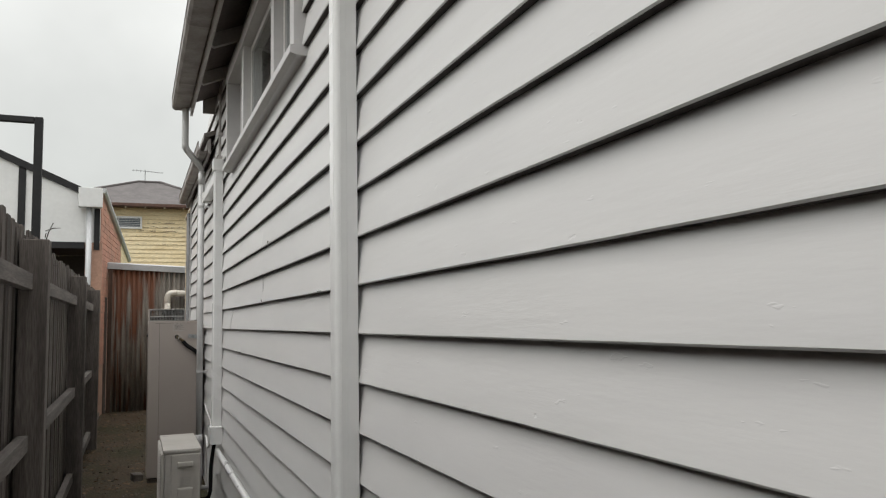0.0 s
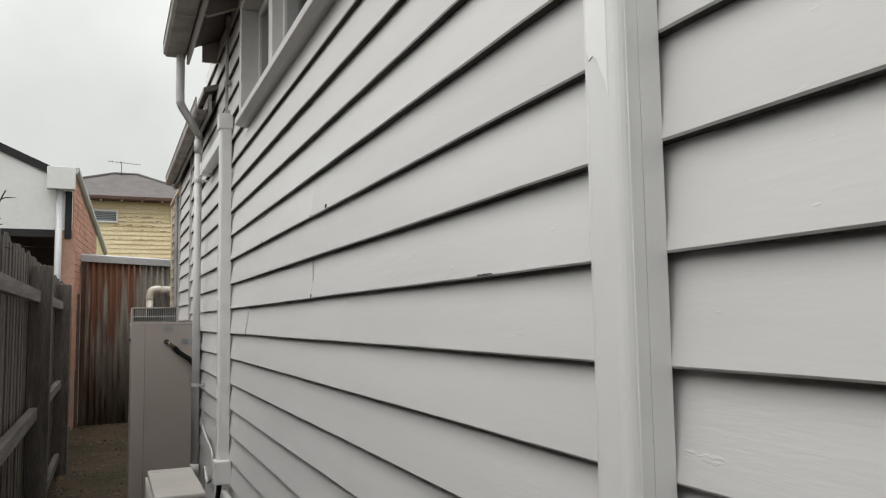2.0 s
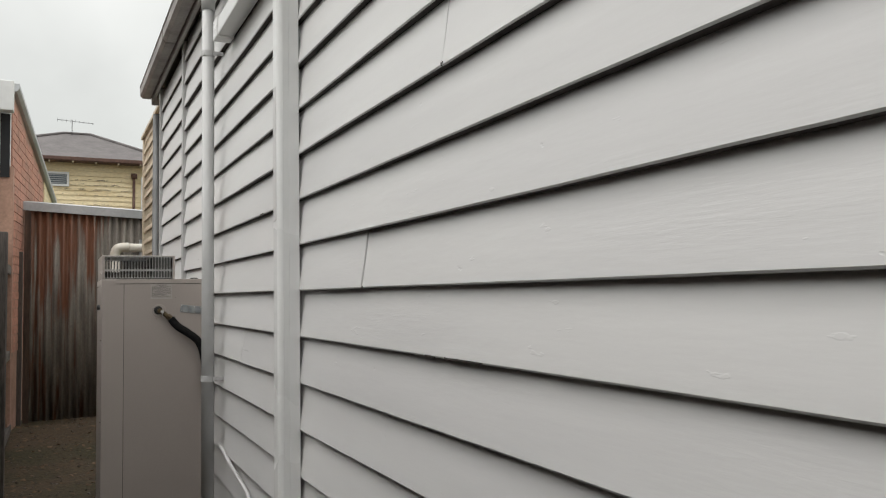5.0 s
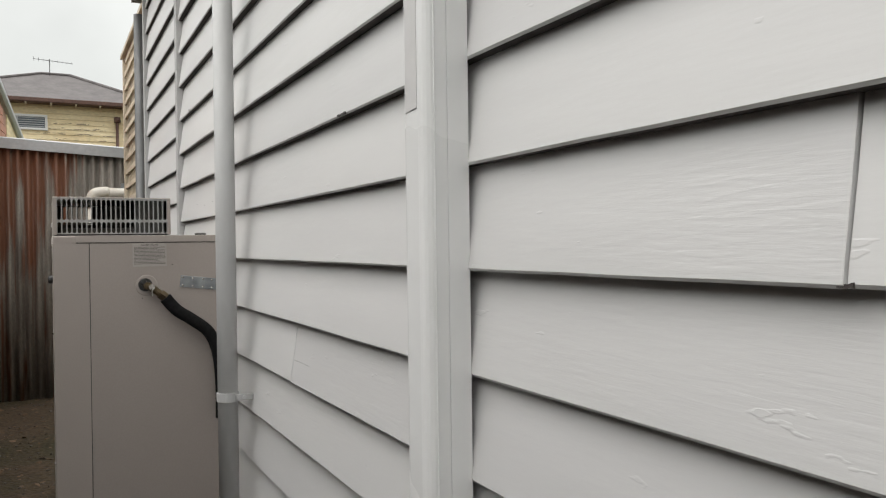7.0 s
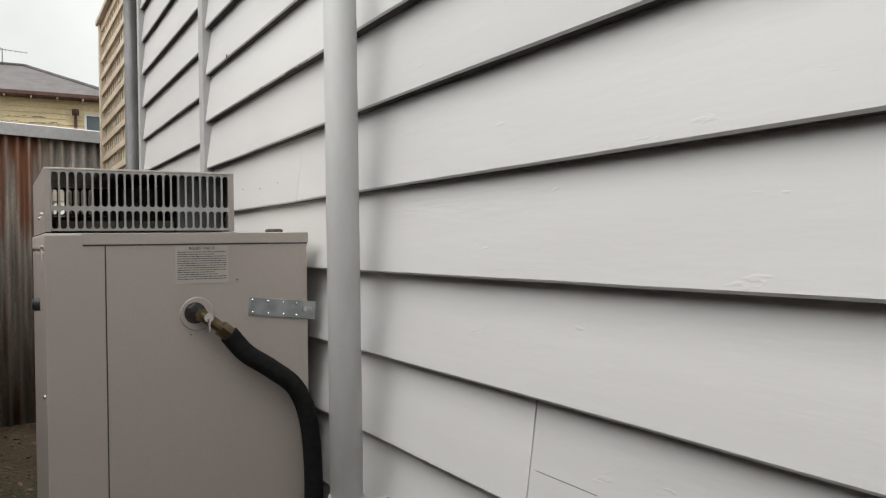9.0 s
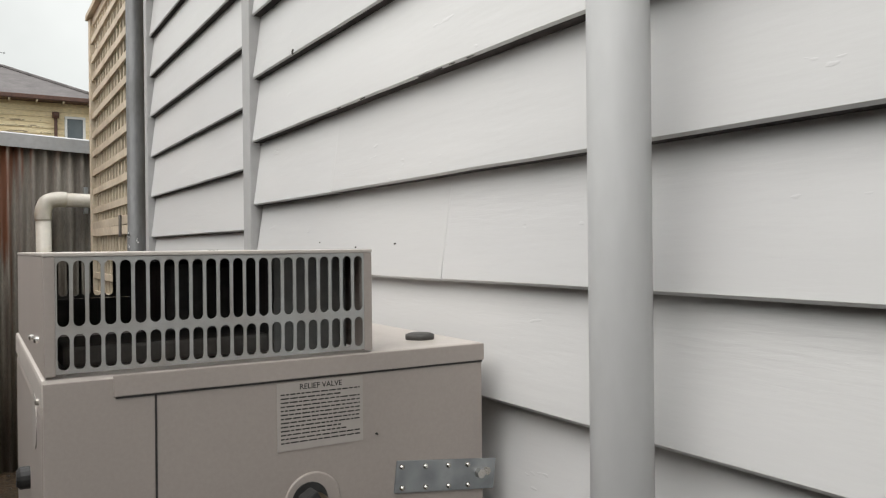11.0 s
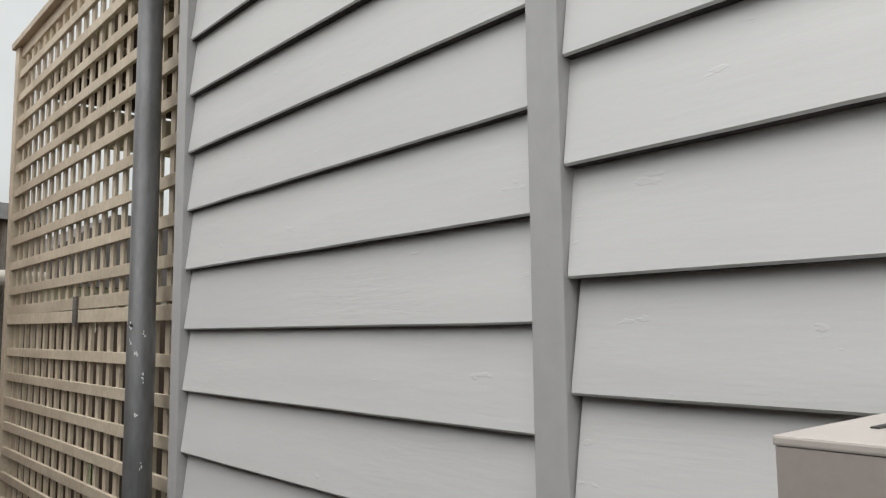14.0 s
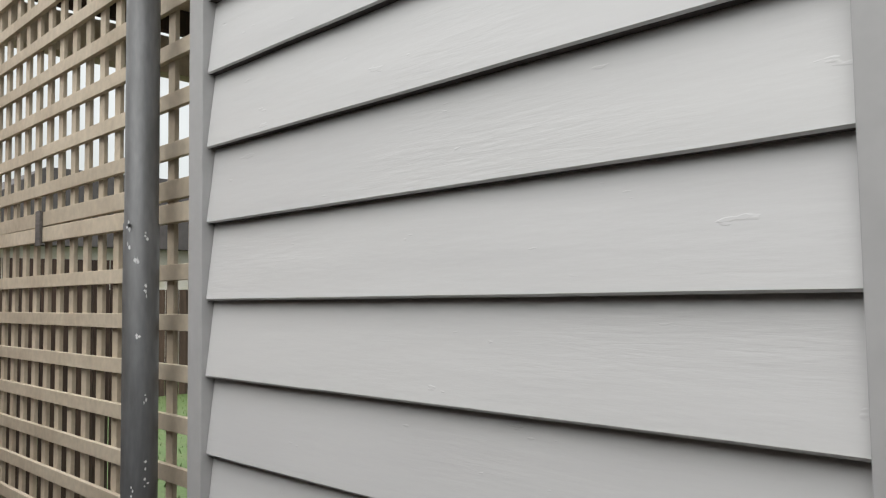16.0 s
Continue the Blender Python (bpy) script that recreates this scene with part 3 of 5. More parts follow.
def cover_strips():
    s = box("trim_strip", (WALL - 0.008, SPLIT0, GROUND + 0.1), (WALL + 0.047, SPLIT1, 3.07), "strip", 0.002)
    tagged(s, "grey painted vertical timber cover strip between boards", "trim", kind="structure")
    e = box("trim_corner", (WALL - 0.010, END, GROUND + 0.1), (WALL + 0.06, END + 0.055, 3.07), "strip", 0.002)
    tagged(e, "grey painted timber corner stop of the wall", "trim", kind="structure")


cover_strips()


# ---- things on the wall ----
def rounded_duct(name, y0, y1, z0, z1, depth=0.070):
    x = WALL - depth
    r = 0.018
    prof = []
    for cx, cy, a0 in ((x + r, y1 - r, 90), (x + r, y0 + r, 180)):
        for k in range(6):
            a = radians(a0 + 90 * k / 5)
            prof.append((cx + r * math.cos(a), cy + r * math.sin(a)))
    prof = [(WALL + 0.001, y1), *prof, (WALL - 0.0335, y0), (WALL - 0.0335, y0 + 0.0010), (WALL - 0.0322, y0 + 0.0010), (WALL - 0.0322, y0 - 0.0005), (WALL + 0.001, y0 - 0.001)]
    bm = bmesh.new()
    a = [bm.verts.new((px, py, z0)) for px, py in prof]
    b = [bm.verts.new((px, py, z1)) for px, py in prof]
    n = len(prof)
    for k in range(n):
        bm.faces.new((a[k], a[(k + 1) % n], b[(k + 1) % n], b[k]))
    bm.faces.new(a)
    bm.faces.new(b)
    return from_bm(name, bm, "duct")


def moulded_line(y, z0, z1):
    """The faint raised line along the side of the cover."""
    return box("moulded_line", (WALL - 0.0535, y - 0.0012, z0), (WALL - 0.0510, y + 0.002, z1), "duct", 0.0005)


def chip(name, x, pts, mat="white"):
    """A thin flake of another colour on a face that looks along -x; pts: (y, z)."""
    bm = bmesh.new()
    a = [bm.verts.new((x - 0.0012, y, z)) for y, z in pts]
    b = [bm.verts.new((x + 0.001, y, z)) for y, z in pts]
    for k in range(len(pts)):
        bm.faces.new((a[k], a[(k + 1) % len(pts)], b[(k + 1) % len(pts)], b[k]))
    bm.faces.new(a)
    return from_bm(name, bm, mat)


D1 = (2.228, 2.313)
D2 = (6.334, 6.410)
x = WALL - 0.070
parts = [rounded_duct("cover", *D1, GROUND + 0.02, 3.40), moulded_line(D1[0], GROUND + 0.03, 3.39)]
bare = [(2.2465, 1.785), (2.252, 1.806), (2.262, 1.825), (2.270, 1.842), (2.280, 1.850), (2.289, 1.846), (2.2935, 1.858), (2.2945, 1.885), (2.2945, 2.45), (2.285, 2.62), (2.2465, 2.70)]
parts.append(chip("bare_patch", x, bare))
parts.append(chip("bare_edge", x + 0.0008, [(2.2955, 1.56), (2.2985, 1.60), (2.299, 1.80), (2.299, 2.6), (2.2955, 2.6)]))
thing("pipe_trunking", (WALL, 2.29, GROUND), parts, "grey painted plastic pipe trunking with flaked white edge", "trunking", "trunking on the wall")
parts = [rounded_duct("cover", *D2, 0.60, 2.76), moulded_line(D2[0], 0.67, 2.69),
         box("cap", (x - 0.010, D2[0] - 0.010, 2.70), (WALL + 0.012, D2[1] + 0.010, 2.80), "duct", 0.012),
         box("outlet", (x - 0.018, D2[0] - 0.04, 0.52), (WALL + 0.012, D2[1] + 0.008, 0.66), "duct", 0.01),
         chip("bare_patch", x, [(D2[0] + 0.0195, 1.652), (D2[1] - 0.0185, 1.650), (D2[1] - 0.0185, 2.10), (D2[0] + 0.0195, 2.10)], "trim")]
thing("pipe_trunking", (WALL, 6.39, 0.5), parts, "grey painted plastic pipe trunking with a cap", "trunking", "trunking on the wall")
parts = [box("cover", (x + 0.004, D2[1] + 0.011, 2.615), (WALL + 0.01, 7.50, 2.695), "duct", 0.008),
         box("cap", (x - 0.003, 7.44, 2.607), (WALL + 0.01, 7.53, 2.703), "duct", 0.008)]
thing("pipe_trunking", (WALL, 7.0, 2.6), parts, "short horizontal grey plastic pipe trunking", "trunking", "trunking on the wall")

# thin conduit from the trunking's cap up to the eave
parts = [tube("conduit", [(WALL - 0.014, 6.47, 2.72), (WALL - 0.014, 6.47, 3.62)], 0.011, "eave", 10),
         box("saddle", (WALL - 0.03, 6.44, 3.02), (WALL + 0.01, 6.50, 3.05), "eave", 0.004),
         box("saddle", (WALL - 0.03, 6.44, 2.82), (WALL + 0.01, 6.50, 2.85), "eave", 0.004)]
thing("cable_conduit", (WALL, 6.47, 2.72), parts, "thin grey cable conduit up to the eave", "conduit")


def downpipe():
    px, py, r = 0.521, 7.715, 0.0292
    parts = [tube("neck", curve_path([(0.328, 7.05, EAVE_Z - 0.012), (0.328, 7.05, 3.25), (0.328, 7.05, 3.08), (0.338, 7.08, 3.03), (0.41, 7.34, 3.01), (px - 0.015, py - 0.04, 2.985), (px, py, 2.95), (px, py, 2.86)], 5), r, "pipe"),
             tube("pipe", [(px, py, 2.90), (px, py, 0.30)], r, "pipe"),
             tube("collar", [(px, py, 2.93), (px, py, 2.82)], r + 0.004, "pipe"),
             tube("collar", [(px, py, 0.42), (px, py, 0.33)], r + 0.005, "pipe"),
             tube("collar", [(px, py, 0.22), (px, py, GROUND)], r + 0.004, "pipe")]
    bm = bmesh.new()
    for z in (1.013, 2.60):
        add_tube(bm, [(px, py, z - 0.013), (px, py, z + 0.013)], r + 0.0035)
        add_box(bm, (px + 0.02, py - r - 0.004, z - 0.009), (WALL + 0.004, py - r + 0.006, z + 0.009), 0.001)
        add_tube(bm, [(px + 0.041, py - r - 0.0035, z), (px + 0.041, py - r - 0.010, z)], 0.006, 8)
    parts += pieces("bracket", bm, "pipe")
    parts.append(tube("elbow", curve_path([(px, py, 0.36), (px, py, 0.27), (px, py, 0.20)], 4), r + 0.001, "pipe"))
    return thing("downpipe", (px, py, GROUND), parts, "grey painted round downpipe with brackets and a swan neck", "downpipe")


downpipe()


def wall_cables():
    xw = WALL - 0.012
    a = tube("cable", curve_path([(xw, 7.69, 0.70), (xw - 0.004, 7.4, 0.655), (xw, 7.12, 0.61), (xw, 7.05, 0.585), (xw, 7.04, 0.54), (xw, 7.05, 0.44)], 5), 0.008, "trim", 10)
    b = tube("cable", curve_path([(xw, 7.5, GROUND + 0.02), (xw - 0.01, 7.46, 0.3), (xw - 0.02, 7.38, 0.43), (xw - 0.02, 7.28, 0.45), (xw - 0.02, 7.15, 0.38), (xw - 0.01, 6.9, 0.46), (xw - 0.02, 6.5, 0.54)], 6), 0.010, "trim", 10)
    c = tube("cable", curve_path([(xw - 0.03, 6.40, 0.55), (xw - 0.05, 6.42, 0.40), (xw - 0.06, 6.36, 0.25), (xw - 0.09, 6.30, 0.20), (0.40, 6.28, 0.22)], 6), 0.018, "trim", 12)
    d = tube("cable", curve_path([(xw - 0.03, 6.37, 0.55), (xw - 0.06, 6.34, 0.36), (xw - 0.08, 6.24, 0.15), (0.40, 6.20, 0.14)], 6), 0.014, "rubber", 12)
    return thing("wall_cables", (xw, 7.0, 0.5), [a, b, c, d], "grey and black cables and pipe tails low on the wall", "cable")


wall_cables()
tagged(tube("drain_pipe", [(WALL - 0.03, 6.30, 0.475), (WALL - 0.03, 2.36, 0.435)], 0.020, "white", 14), "white plastic drain pipe low along the wall", "pipe")


def bolt(bm, p, r=0.005, axis="y"):
    r *= 0.75
    d = Vector((0, -1, 0)) if axis == "y" else Vector((-1, 0, 0))
    p = Vector(p)
    add_tube(bm, [p, p + d * 0.003, p + d * 0.0045], [r, r, r * 0.55], 10)


# ---- gas water heater ----
HX0, HX1, HY0, HY1, HZ = 0.062, 0.556, 8.0, 8.50, 1.50
CX0, CX1, CZ, CY1 = 0.064, 0.404, 1.619, 8.48


def grille(name, x0, x1, y, thick, rows, count, mat):
    """A plate with rows of round-ended slots; rows: (z0, z1) of each row's cells."""
    bm = bmesh.new()
    w = (x1 - x0) / count
    bar = w * 0.24
    for z0, z1 in rows:
        for i in range(count):
            a, b = x0 + i * w, x0 + (i + 1) * w
            cx, r = (a + b) / 2, (w - bar) / 2
            lo, hi = z0 + 0.0035 + r, z1 - 0.0035 - r
            hole, rim = [], []
            for k in range(7):
                t = math.pi * k / 6
                hole.append((cx + r * math.cos(t), hi + r * math.sin(t)))
                rim.append((b if k < 2 else (a if k > 4 else cx + (w / 2) * (3 - k)), hi if k in (0, 6) else z1))
            for k in range(7):
                t = math.pi + math.pi * k / 6
                hole.append((cx + r * math.cos(t), lo + r * math.sin(t)))
                rim.append((a if k < 2 else (b if k > 4 else cx - (w / 2) * (3 - k)), lo if k in (0, 6) else z0))
            n = len(hole)
            hf = [bm.verts.new((px, y, pz)) for px, pz in hole]
            hb = [bm.verts.new((px, y + thick, pz)) for px, pz in hole]
            rf = [bm.verts.new((px, y, pz)) for px, pz in rim]
            for k in range(n):
                j = (k + 1) % n
                bm.faces.new((rf[k], rf[j], hf[j], hf[k]))
                bm.faces.new((hf[k], hf[j], hb[j], hb[k]))
    return from_bm(name, bm, mat)


def water_heater():
    body = box("body", (HX0, HY0, 0.0), (HX1, HY1, HZ - 0.032), "heater", 0.006)
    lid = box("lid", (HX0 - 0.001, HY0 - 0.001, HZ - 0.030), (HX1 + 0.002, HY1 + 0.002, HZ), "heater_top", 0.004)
    apron = box("front_lip", (0.124, HY0 - 0.0045, HZ - 0.022), (HX1 + 0.002, HY0 - 0.0012, HZ - 0.001), "heater", 0.001)
    panel = box("front_panel", (0.164, HY0 - 0.0025, 0.01), (HX1 - 0.001, HY0 + 0.004, HZ - 0.0235), "heater", 0.001)
    corner = box("corner_panel", (HX0 + 0.001, HY0 - 0.0025, 0.01), (0.1625, HY0 + 0.004, HZ - 0.004), "heater", 0.001)
    parts = [body, lid, apron, panel, corner]
    parts.append(box("feet", (HX0 + 0.02, HY0 + 0.03, -0.012), (HX1 - 0.02, HY1 - 0.03, -0.001), "black", 0.002))
    # cowl
    z0, z1, zm = HZ + 0.002, CZ - 0.004, 1.545
    parts.append(grille("cowl_grille", CX0 + 0.010, CX1 - 0.010, HY0 - 0.001, 0.002, ((z0 + 0.002, zm), (zm, z1)), 23, "grille"))
    parts.append(box("cowl_back", (CX0 + 0.003, CY1 - 0.002, z0), (CX0 + 0.1915, CY1, 1.548), "dark_metal", 0))
    bm = bmesh.new()
    add_box(bm, (CX0, HY0 - 0.0015, z0), (CX0 + 0.010, HY0 + 0.012, z1), 0.001)
    add_box(bm, (CX1 - 0.010, HY0 - 0.0015, z0), (CX1, HY0 + 0.012, z1), 0.001)
    add_box(bm, (CX0, HY0 + 0.0125, z0), (CX0 + 0.0025, CY1, z1))
    add_box(bm, (CX1 - 0.0025, HY0 + 0.0125, z0), (CX1, CY1, z1))
    parts += pieces("cowl_side", bm, "heater")
    bm = bmesh.new()
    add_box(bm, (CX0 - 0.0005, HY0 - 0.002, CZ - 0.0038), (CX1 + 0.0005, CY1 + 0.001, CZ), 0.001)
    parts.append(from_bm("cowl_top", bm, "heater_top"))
    bm = bmesh.new()
    for sx in (0.105, 0.335):
        add_box(bm, (sx, 8.460, CZ - 0.003), (sx + 0.016, 8.4635, CZ + 0.0006))
    parts += pieces("slot", bm, "black")
    parts.append(box("cowl_back", (CX0 + 0.003, CY1 - 0.002, 1.5485), (CX0 + 0.035, CY1, z1), "dark_metal", 0))
    parts.append(grille("back_grille", CX0 + 0.035, CX0 + 0.131, CY1 - 0.002, 0.002, ((1.5485, z1),), 6, "dark_metal"))
    parts.append(box("cowl_back", (CX0 + 0.131, CY1 - 0.002, 1.5485), (CX0 + 0.1915, CY1, z1), "dark_metal", 0))
    parts.append(box("cowl_back", (CX0 + 0.192, CY1 - 0.002, z0), (CX1 - 0.003, CY1, z1), "dark_metal", 0))
    parts.append(box("flue_box", (0.215, 8.20, z0), (0.30, 8.44, z1 - 0.012), "dark_metal", 0.006))
    parts.append(box("flue_baffle", (0.302, 8.045, z0), (0.392, 8.36, z1 - 0.002), "flue_plate", 0.002))
    parts.append(box("flue_tray", (CX0 + 0.02, 8.05, z0), (0.298, 8.155, z0 + 0.022), "dark_metal", 0.004))
    # plug on the lid
    parts.append(tube("plug", [(0.510, 8.075, HZ), (0.510, 8.075, HZ + 0.006), (0.510, 8.075, HZ + 0.008)], [0.019, 0.019, 0.014], "dark_metal", 20))
    # screws down the side and the front's edge
    bm = bmesh.new()
    for z in (1.475, 1.535, 1.20, 0.80, 0.40):
        bolt(bm, (HX0, 8.03, z), 0.0045, "x")
    for z in (1.53,):
        bolt(bm, (HX0, 8.11, z), 0.0045, "x")
    parts += pieces("screw", bm, "chrome")
    bm = bmesh.new()
    bolt(bm, (0.407, HY0 - 0.0025, 1.405), 0.0016)
    bolt(bm, (0.315, HY0 - 0.0025, 1.300), 0.0020)
    parts += pieces("rivet", bm, "black")
    bm = bmesh.new()
    add_tube(bm, [(HX0 + 0.002, 8.20, 1.36), (HX0 - 0.010, 8.20, 1.36), (HX0 - 0.014, 8.20, 1.36)], [0.013, 0.013, 0.009], 16)
    parts.append(from_bm("knob", bm, "black"))
    bm = bmesh.new()
    add_tube(bm, [(HX0 + 0.002, 8.10, 1.445), (HX0 - 0.001, 8.10, 1.445)], 0.03, 24)
    parts.append(from_bm("sticker", bm, "label"))
    # label with its heading and lines of small print
    lx0, lx1, lz0, lz1 = 0.288, 0.390, 1.400, 1.474
    yl = HY0 - 0.0028
    parts.append(box("label", (lx0, yl - 0.0006, lz0), (lx1, yl + 0.0004, lz1), "label", 0))
    face = Matrix.Translation(((lx0 + lx1) / 2, yl - 0.0008, lz1 - 0.0055)) @ pose(0, 0, 0, 90, 0, 0)
    parts.append(words("heading", "RELIEF VALVE", 0.0085, face, "ink"))
    bm = bmesh.new()
    rng = random.Random(4)
    for k in range(13):
        z = lz1 - 0.0125 - k * 0.0044
        px = lx0 + 0.004
        stop = lx1 - (0.004 if k not in (1, 9, 10) else 0.02 + 0.03 * rng.random())
        while px < stop:
            w = rng.uniform(0.003, 0.010)
            add_box(bm, (px, yl - 0.0009, z - 0.0007), (min(px + w, stop), yl - 0.0005, z + 0.0007))
            px += w + 0.0014
    parts.append(from_bm("print", bm, "ink"))
    # bracket to the wall
    bz = 1.342
    tilt = pose(0, 0, 0, 0, 7, 0)
    parts.append(box("wall_bracket", (0.430, HY0 - 0.0055, bz - 0.019), (0.572, HY0 - 0.0028, bz + 0.019), "galvanised", 0.001, tilt))
    bm = bmesh.new()
    for px in (0.438, 0.470, 0.502, 0.530):
        for s in (-1, 1):
            bolt(bm, (px, HY0 - 0.0055, bz + s * 0.0125 + (0.501 - px) * 0.12), 0.0042)
    add_tube(bm, [(0.547, HY0 - 0.005, bz - 0.004), (0.547, HY0 - 0.013, bz - 0.004)], 0.006, 6)
    add_tube(bm, [(0.558, HY0 - 0.005, bz - 0.003), (0.558, HY0 - 0.010, bz - 0.003)], 0.005, 6)
    parts += pieces("bolt", bm, "chrome")
    # relief valve: escutcheon, brass body, lever, elbow
    vx, vz = 0.328, 1.340
    parts.append(box("panel_gap", (0.1622, HY0 - 0.0030, 0.01), (0.1642, HY0 - 0.0005, HZ - 0.024), "ink", 0))
    parts.append(box("panel_gap", (0.126, HY0 - 0.0034, HZ - 0.0242), (HX1, HY0 - 0.0005, HZ - 0.0223), "ink", 0))
    parts.append(tube("valve_hole", [(vx - 0.004, HY0 - 0.0044, vz + 0.002), (vx - 0.004, HY0 - 0.0060, vz + 0.002)], 0.021, "black", 20))
    parts.append(tube("escutcheon", [(vx, HY0 - 0.002, vz), (vx, HY0 - 0.004, vz), (vx, HY0 - 0.0046, vz)], [0.033, 0.033, 0.031], "heater", 32))
    bm = bmesh.new()
    add_tube(bm, [(vx, HY0 - 0.006, vz), (vx, HY0 - 0.045, vz)], 0.013, 6)
    add_tube(bm, curve_path([(vx, HY0 - 0.035, vz), (vx + 0.018, HY0 - 0.040, vz - 0.012), (vx + 0.050, HY0 - 0.040, vz - 0.038)], 4), 0.0115, 12)
    add_tube(bm, [(vx + 0.036, HY0 - 0.040, vz - 0.026), (vx + 0.052, HY0 - 0.040, vz - 0.040)], 0.016, 6)
    parts.append(from_bm("valve", bm, "brass"))
    bm = bmesh.new()
    add_tube(bm, [(vx + 0.010, HY0 - 0.045, vz - 0.004), (vx + 0.010, HY0 - 0.058, vz - 0.004)], 0.009, 16)
    add_box(bm, (vx + 0.0075, HY0 - 0.062, vz - 0.032), (vx + 0.0125, HY0 - 0.056, vz - 0.006), 0.002)
    parts.append(from_bm("lever", bm, "chrome"))
    parts.append(box("lever_guard", (vx - 0.022, HY0 - 0.04, vz + 0.004), (vx - 0.004, HY0 - 0.02, vz + 0.020), "black", 0.003, pose(0, 0, 0, 0, -30, 0)))
    hose = curve_path([(vx + 0.052, HY0 - 0.040, vz - 0.040), (vx + 0.085, HY0 - 0.042, vz - 0.080), (vx + 0.135, HY0 - 0.042, vz - 0.115), (vx + 0.185, HY0 - 0.040, vz - 0.158),
                       (vx + 0.212, HY0 - 0.038, vz - 0.225), (vx + 0.222, HY0 - 0.036, vz - 0.32), (vx + 0.222, HY0 - 0.036, vz - 0.44)], 8)
    parts.append(tube("lagged_hose", hose, 0.019, "rubber", 18))
    return thing("water_heater", ((HX0 + HX1) / 2, 8.25, 0), parts, "taupe enamelled outdoor gas water heater with slotted cowl", "water heater")


water_heater()


def paver(x, y, z, sx, sy, sz, turn, label):
    bm = bmesh.new()
    add_box(bm, (-sx / 2, -sy / 2, 0), (sx / 2, sy / 2, sz), 0.005)
    bmesh.ops.subdivide_edges(bm, edges=list(bm.edges), cuts=1)
    for v in bm.verts:
        v.co += 0.002 * Vector(noise.noise_vector(v.co * 40))
    ob = from_bm("brick", bm, "stone")
    ob.matrix_world = pose(x, y, z, 0, 0, turn)
    return tagged(ob, label, "brick")


paver(0.17, 8.25, GROUND, 0.20, 0.44, 0.048, 0, "worn grey paving brick under the water heater")
paver(0.44, 8.25, GROUND, 0.20, 0.44, 0.048, 0, "worn grey paving brick under the water heater")
paver(-0.02, 8.30, GROUND - 0.01, 0.09, 0.16, 0.075, 12, "loose pale brick on the dirt beside the heater")


# ---- air conditioner condenser ----
def condenser():
    x0, x1, y0, y1, z0, z1 = 0.142, 0.405, 5.93, 6.78, 0.02, 0.56
    parts = [box("body", (x0 + 0.012, y0 + 0.01, z0), (x1, y1 - 0.01, z1 - 0.030), "cabinet_grey", 0.012),
             box("lid", (x0, y0, z1 - 0.029), (x1 + 0.006, y1, z1), "cabinet", 0.010)]
    end = box("end_panel", (x0 + 0.055, y0 - 0.004, z0 + 0.02), (x1 - 0.004, y0 + 0.012, z1 - 0.034), "cabinet", 0.008)
    parts.append(end)
    parts.append(box("front_cover", (x0 - 0.014, y0 + 0.02, z0 + 0.02), (x0 + 0.0115, y1 - 0.02, z1 - 0.035), "cabinet", 0.010))
    parts.append(box("handle", (x0 + 0.10, y0 - 0.022, z1 - 0.125), (x1 - 0.055, y0 - 0.0045, z1 - 0.09), "cabinet", 0.008))
    parts.append(box("valve_cover", (x0 + 0.10, y0 - 0.040, z0 + 0.03), (x1 - 0.055, y0 - 0.0045, z0 + 0.27), "cabinet", 0.012))
    bm = bmesh.new()
    for k in range(7):
        z = z1 - 0.205 - k * 0.011
        add_box(bm, (x0 + 0.12, y0 - 0.007, z), (x1 - 0.07, y0 - 0.0042, z + 0.004))
    parts.append(from_bm("louvre", bm, "cabinet_grey"))
    bm = bmesh.new()
    for k in range(24):
        z = z0 + 0.06 + k * 0.02
        add_box(bm, (x0 - 0.020, y0 + 0.09, z), (x0 - 0.0142, y1 - 0.25, z + 0.006))
    parts.append(from_bm("fan_grille", bm, "cabinet_grey"))
    for y in (y0 + 0.10, y1 - 0.14):
        parts.append(box("foot", (x0 - 0.01, y, GROUND - 0.01), (x1 + 0.01, y + 0.05, z0 - 0.0005), "black", 0.004))
    bm = bmesh.new()
    for px in (x0 + 0.07, x1 - 0.02):
        for z in (z0 + 0.04, z1 - 0.05):
            bolt(bm, (px, y0 - 0.004, z), 0.004)
    parts += pieces("screw", bm, "chrome")
    parts.append(box("badge", (x0 + 0.02, y1 - 0.10, z1 - 0.0008), (x0 + 0.07, y1 - 0.085, z1 + 0.0008), "cabinet_grey", 0))
    return thing("air_conditioner", ((x0 + x1) / 2, 6.35, GROUND), parts, "ivory steel air conditioner condenser on feet beside the wall", "air conditioner")


condenser()


# ---- paling fence ----
def paling_meshes():
    out = []
    rng = random.Random(8)
    for k in range(5):
        bm = bmesh.new()
        add_box(bm, (-0.008, -0.045, 0), (0.008, 0.045, 1.0), 0.002)
        bmesh.ops.subdivide_edges(bm, edges=[e for e in bm.edges if abs(e.verts[0].co.z - e.verts[1].co.z) > 0.5], cuts=5)
        sway = rng.uniform(-0.006, 0.006)
        for v in bm.verts:
            v.co.x += sway * math.sin(v.co.z * 3.1) + 0.002 * noise.noise((k * 3, v.co.z * 5, v.co.y * 30))
            v.co.y += 0.002 * noise.noise((k * 5, v.co.z * 7, 1.0))
            if v.co.z > 0.9:
                v.co.z += rng.uniform(-0.006, 0.0)
        me = bpy.data.meshes.new("paling")
        bm.to_mesh(me)
        bm.free()
        me.materials.append(M["fence"])
        out.append(me)
    return out


